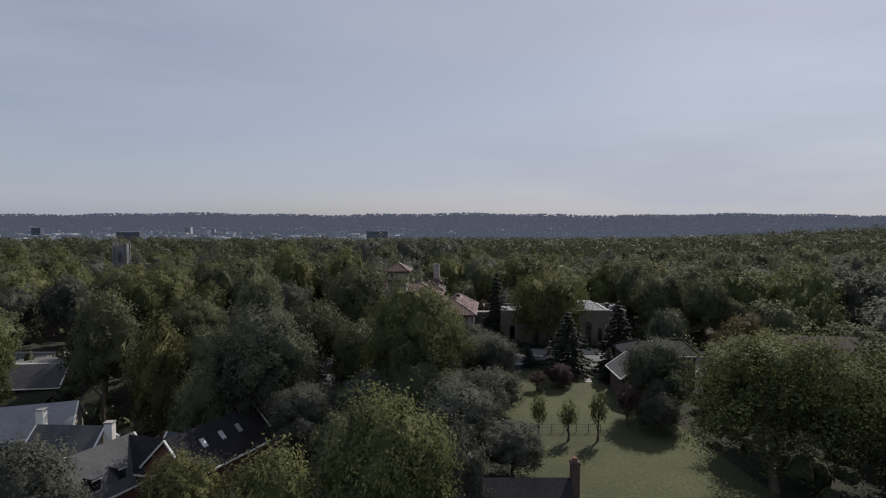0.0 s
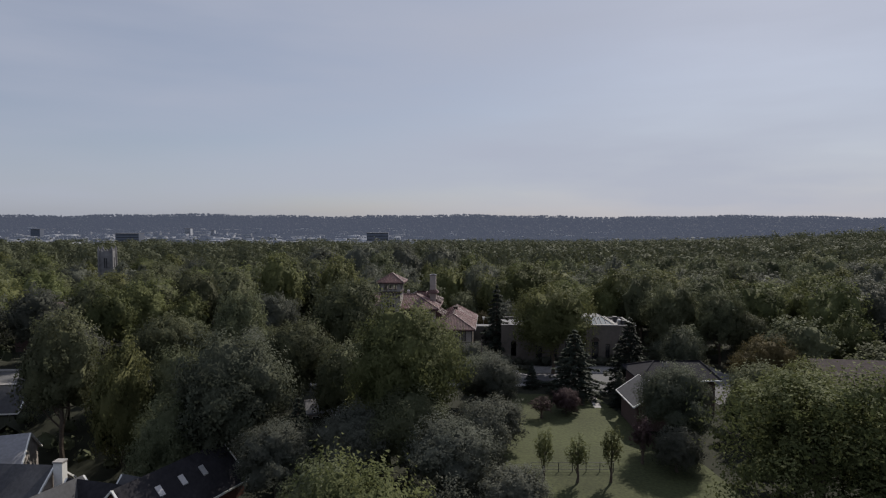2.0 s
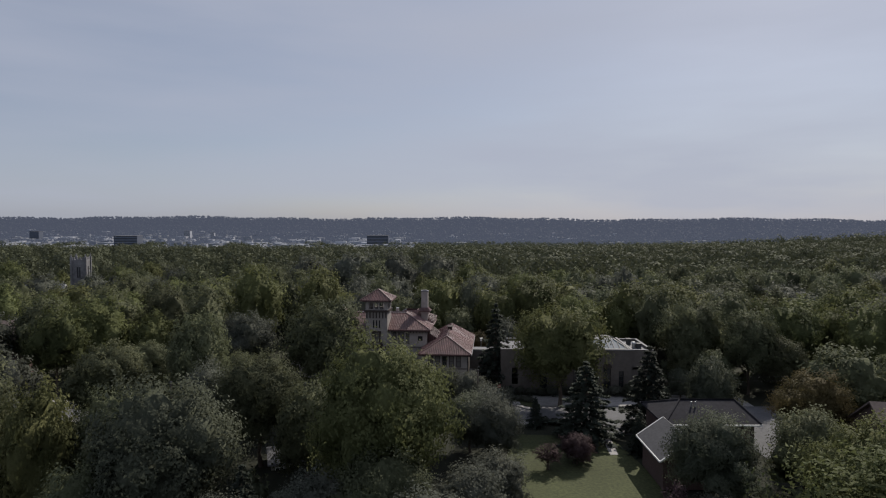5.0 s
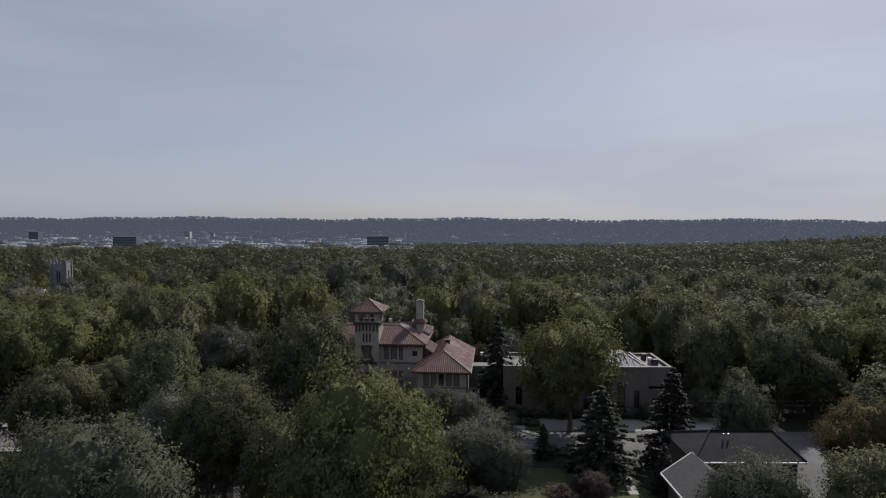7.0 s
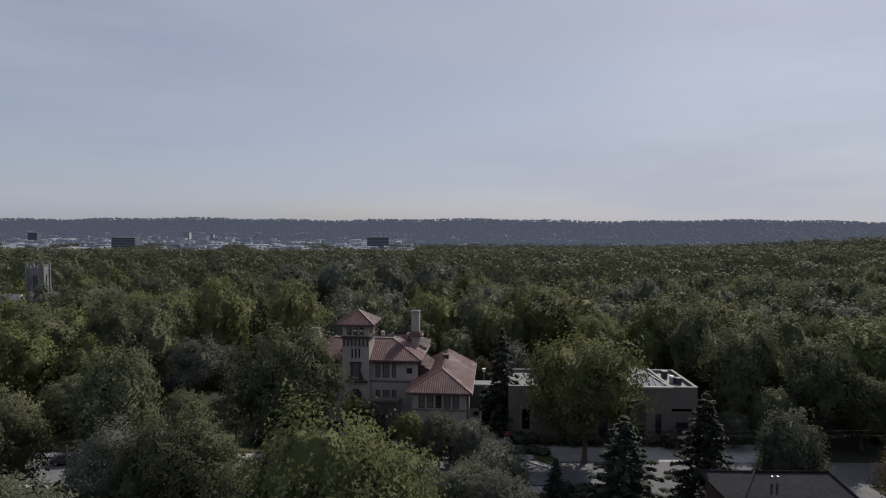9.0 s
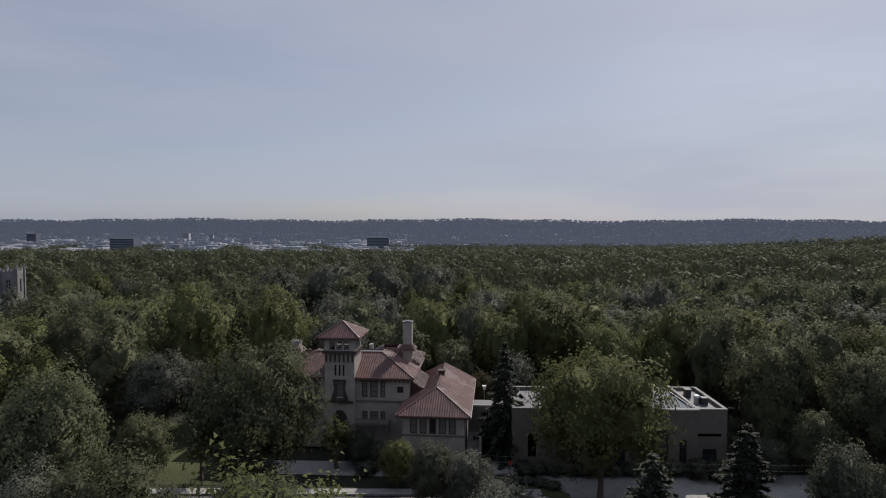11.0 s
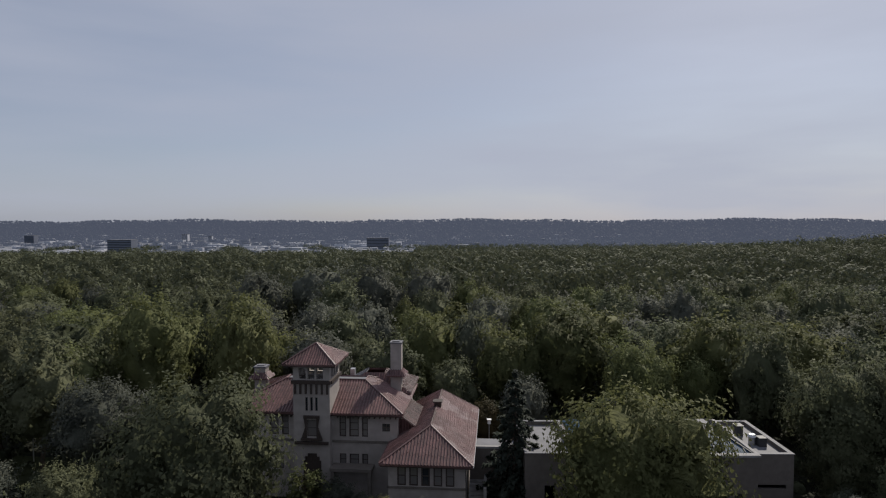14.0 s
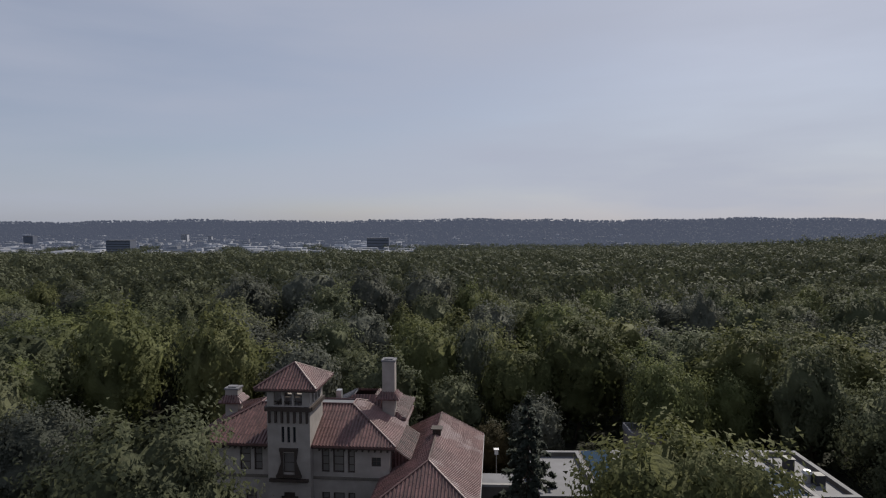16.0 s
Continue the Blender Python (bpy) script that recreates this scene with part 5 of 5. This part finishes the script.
far_woods("undergrowth", 2000, 50, 300, 2.0, 8, 26, 0.5, 70, LEAF_FAR, "shaded low undergrowth beneath the trees", keep=lambda x, y: not in_clear(x, y), core=1)
far_woods("woods_middle", 2200, 232, 900, 9.4, 15, 225, 1.35, 71, LEAF_FAR, "dense green broadleaf woods over rolling land", keep=lambda x, y: not (y < 275 and any((x - px) ** 2 + (y - py) ** 2 < (pr + 4) ** 2 for px, py, pr in PLACED)) and not in_clear(x, y), gap=0.60, core=0)
far_woods("woods_far", 4400, 860, 2300, 11.5, 9, 44, 2.5, 72, LEAF_FAR, "distant green woods sloping into the valley", keep=lambda x, y: not (x < -0.05 * y and y > 1500 and math.sin(x * 0.021 + y * 0.008) < 0.75), core=0, gap=0.5)
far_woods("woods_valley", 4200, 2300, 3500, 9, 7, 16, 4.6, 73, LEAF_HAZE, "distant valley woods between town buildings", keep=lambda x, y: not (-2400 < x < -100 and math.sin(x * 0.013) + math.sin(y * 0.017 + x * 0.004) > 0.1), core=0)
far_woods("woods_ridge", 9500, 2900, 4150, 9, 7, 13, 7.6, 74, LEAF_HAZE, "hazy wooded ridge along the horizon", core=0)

# ---- the town in the valley ----
r = np.random.default_rng(90)


def far_building(name, x, y, w, d, h, mat, storeys, bays, label):
    g = gz(x, y)
    b = tagged(thing(name, pose(x, y, g)), label, "building", "town buildings")
    part("wall", boxes((-w / 2, w / 2, -d / 2, d / 2, -2, h)), mat, b)
    part("roof", boxes((-w / 2 - 0.5, w / 2 + 0.5, -d / 2 - 0.5, d / 2 + 0.5, h, h + 1.2)), ROOF_GREY, b)
    for s in range(storeys):
        z = h * (s + 0.35) / storeys
        part("window_band", boxes((-w / 2 + 1, w / 2 - 1, -d / 2 - 0.25, -d / 2 - 0.02, z, z + 0.45 * h / storeys)), GLASS, b)
    return b


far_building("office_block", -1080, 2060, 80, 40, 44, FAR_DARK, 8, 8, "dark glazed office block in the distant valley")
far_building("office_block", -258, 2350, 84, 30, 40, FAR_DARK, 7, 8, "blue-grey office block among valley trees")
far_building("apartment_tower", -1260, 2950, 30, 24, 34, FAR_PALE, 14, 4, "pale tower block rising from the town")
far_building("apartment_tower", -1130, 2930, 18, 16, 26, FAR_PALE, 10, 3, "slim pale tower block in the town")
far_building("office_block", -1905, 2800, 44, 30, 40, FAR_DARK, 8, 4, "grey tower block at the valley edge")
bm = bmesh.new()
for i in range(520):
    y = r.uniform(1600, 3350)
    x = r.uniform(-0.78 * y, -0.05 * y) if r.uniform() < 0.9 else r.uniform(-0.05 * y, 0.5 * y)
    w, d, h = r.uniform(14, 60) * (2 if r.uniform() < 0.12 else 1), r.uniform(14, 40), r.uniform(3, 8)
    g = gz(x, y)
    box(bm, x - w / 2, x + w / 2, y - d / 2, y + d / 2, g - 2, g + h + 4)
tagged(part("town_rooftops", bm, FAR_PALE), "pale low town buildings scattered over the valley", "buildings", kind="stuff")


# ---- small things: poles, fence, flag ----
def pole(x, y, top, rad, mat, name, label, category):
    g = gz(x, y)
    p = tagged(thing(name, pose(x, y, g)), label, category)
    bm = bmesh.new()
    tube(bm, [(0, 0, -0.3), (0, 0, (top - g) * 0.5), (0, 0, top - g)], [rad, rad * 0.85, rad * 0.65], 8)
    part("shaft", bm, mat, p)
    return p, top - g


p, h = pole(8.5, 127.3, 10.1, 0.15, WOOD_POLE, "utility_pole", "weathered wooden utility pole beside the street", "pole")
part("cap", boxes((-0.14, 0.14, -0.14, 0.14, h, h + 0.08)), METAL_DARK, p)
p, h = pole(-38.2, 113.0, 11.8, 0.17, WOOD_POLE, "utility_pole", "weathered wooden utility pole among trees", "pole")
part("cap", boxes((-0.15, 0.15, -0.15, 0.15, h, h + 0.08)), METAL_DARK, p)
p, h = pole(74.0, 125.0, 10.4, 0.15, WOOD_POLE, "utility_pole", "weathered wooden utility pole beside the street", "pole")
part("cap", boxes((-0.14, 0.14, -0.14, 0.14, h, h + 0.08)), METAL_DARK, p)
for z in (9.9, 9.2):
    bm = bmesh.new()
    a, b = Vector((8.5, 127.3, z)), Vector((74.0, 125.0, z + 0.3))
    pts = [a.lerp(b, k / 16) - Vector((0, 0, 3.2 * (k / 16) * (1 - k / 16))) for k in range(17)]
    tube(bm, pts, [0.013] * 17, 5)
    tagged(part("overhead_cable", bm, METAL_DARK), "thin overhead cable slung between poles", "cable")
p, h = pole(-52.0, 157.2, 15.4, 0.09, METAL, "flagpole", "tall pale metal flagpole on the lawn", "flagpole")
bm = bmesh.new()
bmesh.ops.create_uvsphere(bm, u_segments=10, v_segments=6, radius=0.16, matrix=Matrix.Translation((0, 0, h + 0.1)))
part("finial", bm, METAL, p)
bm = bmesh.new()
cols = 8
grid = [[bm.verts.new((-0.12 - 0.16 * i, 0.14 * math.sin(i * 1.1), h - 0.3 - 0.26 * i - 1.25 * j / 3)) for j in range(4)] for i in range(cols)]
for i in range(cols - 1):
    for j in range(3):
        bm.faces.new((grid[i][j], grid[i + 1][j], grid[i + 1][j + 1], grid[i][j + 1]))
part("flag", bm, CLOTH, p, "striped cloth flag hanging slack")
p, h = pole(10.8, 156.0, 9.4, 0.07, METAL, "lamp_post", "pale metal lamp behind the mansion wing", "lamp post")
part("lantern", boxes((-0.2, 0.2, -0.2, 0.2, h, h + 0.55), (-0.3, 0.3, -0.3, 0.3, h + 0.55, h + 0.62)), TRIM_WHITE, p)

fence = tagged(thing("fence"), "thin dark wire fence across the lawn", "fence")
for k in range(7):
    x = 12.4 + 1.8 * k
    part("post", boxes((x - 0.04, x + 0.04, 86.0, 86.08, gz(x, 86) - 0.1, gz(x, 86) + 1.3)), METAL_DARK, fence)
for z in (0.35, 0.8, 1.25):
    part("rail", boxes((12.4, 23.2, 86.02, 86.06, gz(18, 86) + z, gz(18, 86) + z + 0.04)), METAL_DARK, fence)


def car(x, y, turn, paint, label):
    """A parked saloon: body, glazed cabin, lamps and four wheels."""
    c = tagged(thing("car", pose(x, y, gz(x, y) + 0.1, 0, 0, turn)), label, "car", "parked cars")
    bm = bmesh.new()
    prof = [(-2.2, 0.35), (-2.25, 0.75), (-1.9, 0.92), (-0.9, 0.98), (1.0, 0.98), (2.0, 0.9), (2.25, 0.7), (2.2, 0.35)]
    a = [bm.verts.new((px, -0.88, pz)) for px, pz in prof]
    b = [bm.verts.new((px, 0.88, pz)) for px, pz in prof]
    bm.faces.new(a), bm.faces.new(b[::-1])
    for i in range(len(prof)):
        k = (i + 1) % len(prof)
        bm.faces.new((a[i], a[k], b[k], b[i]))
    part("body", bm, paint, c)
    for nm, mat, w, pr in (("cabin", GLASS, 0.74, [(-1.6, 0.97), (-0.95, 1.40), (0.45, 1.42), (1.25, 0.97)]), ("roof", paint, 0.70, [(-1.0, 1.40), (-0.85, 1.48), (0.35, 1.49), (0.5, 1.41)])):
        bm = bmesh.new()
        a = [bm.verts.new((px, -w, pz)) for px, pz in pr]
        b = [bm.verts.new((px, w, pz)) for px, pz in pr]
        bm.faces.new(a), bm.faces.new(b[::-1])
        for i in range(4):
            bm.faces.new((a[i], a[(i + 1) % 4], b[(i + 1) % 4], b[i]))
        part(nm, bm, mat, c)
    for sx in (-1.35, 1.38):
        for sy in (-0.8, 0.8):
            bm = bmesh.new()
            tube(bm, [(sx, sy - 0.11, 0.33), (sx, sy + 0.11, 0.33)], [0.33, 0.33], 14)
            wheel = part("wheel", bm, RUBBER, c)
            bm = bmesh.new()
            tube(bm, [(sx, sy - 0.12, 0.33), (sx, sy + 0.12, 0.33)], [0.2, 0.2], 10)
            part("rim", bm, METAL, wheel)
    for sy in (-0.6, 0.6):
        part("headlight", boxes((2.18, 2.26, sy - 0.2, sy + 0.2, 0.62, 0.76)), METAL, c)
    return c


car(-44.6, 127.3, 2, CAR_RED, "dark red saloon parked on the shaded street")
car(-50.5, 132.4, 4, CAR_DARK, "dark saloon parked at the street kerb")
car(-25.2, 144.2, 178, CAR_DARK, "dark blue saloon parked on the driveway")

sign = tagged(thing("sign_post", pose(13.4, 140.4, gz(13.4, 140.4))), "small red sign on a thin metal post", "sign")
bm = bmesh.new()
tube(bm, [(0, 0, -0.2), (0, 0, 2.2)], [0.05, 0.05], 6)
part("post", bm, METAL_DARK, sign)
part("plate", boxes((-0.3, 0.3, -0.09, -0.055, 1.7, 2.3)), SIGN_RED, sign)
sheet("kerb_1", [(9.0, 140.2), (9.8, 140.6), (19.4, 131.4), (18.8, 130.8)], 0.24, CONCRETE, "pale concrete kerb strip by the forecourt", "kerb", 0.3)
sheet("lawn_3", [(10.5, 140.2), (16.6, 139.4), (20.5, 134.8), (20.2, 131.8)], 0.16, GRASS, "small grass island under the tree", "lawn", 0.2)
sheet("kerb_2", [(9.5, 123.0), (9.9, 123.3), (13.0, 119.8), (12.6, 119.4)], 0.22, CONCRETE, "pale concrete kerb beside the lawn", "kerb", 0.3)
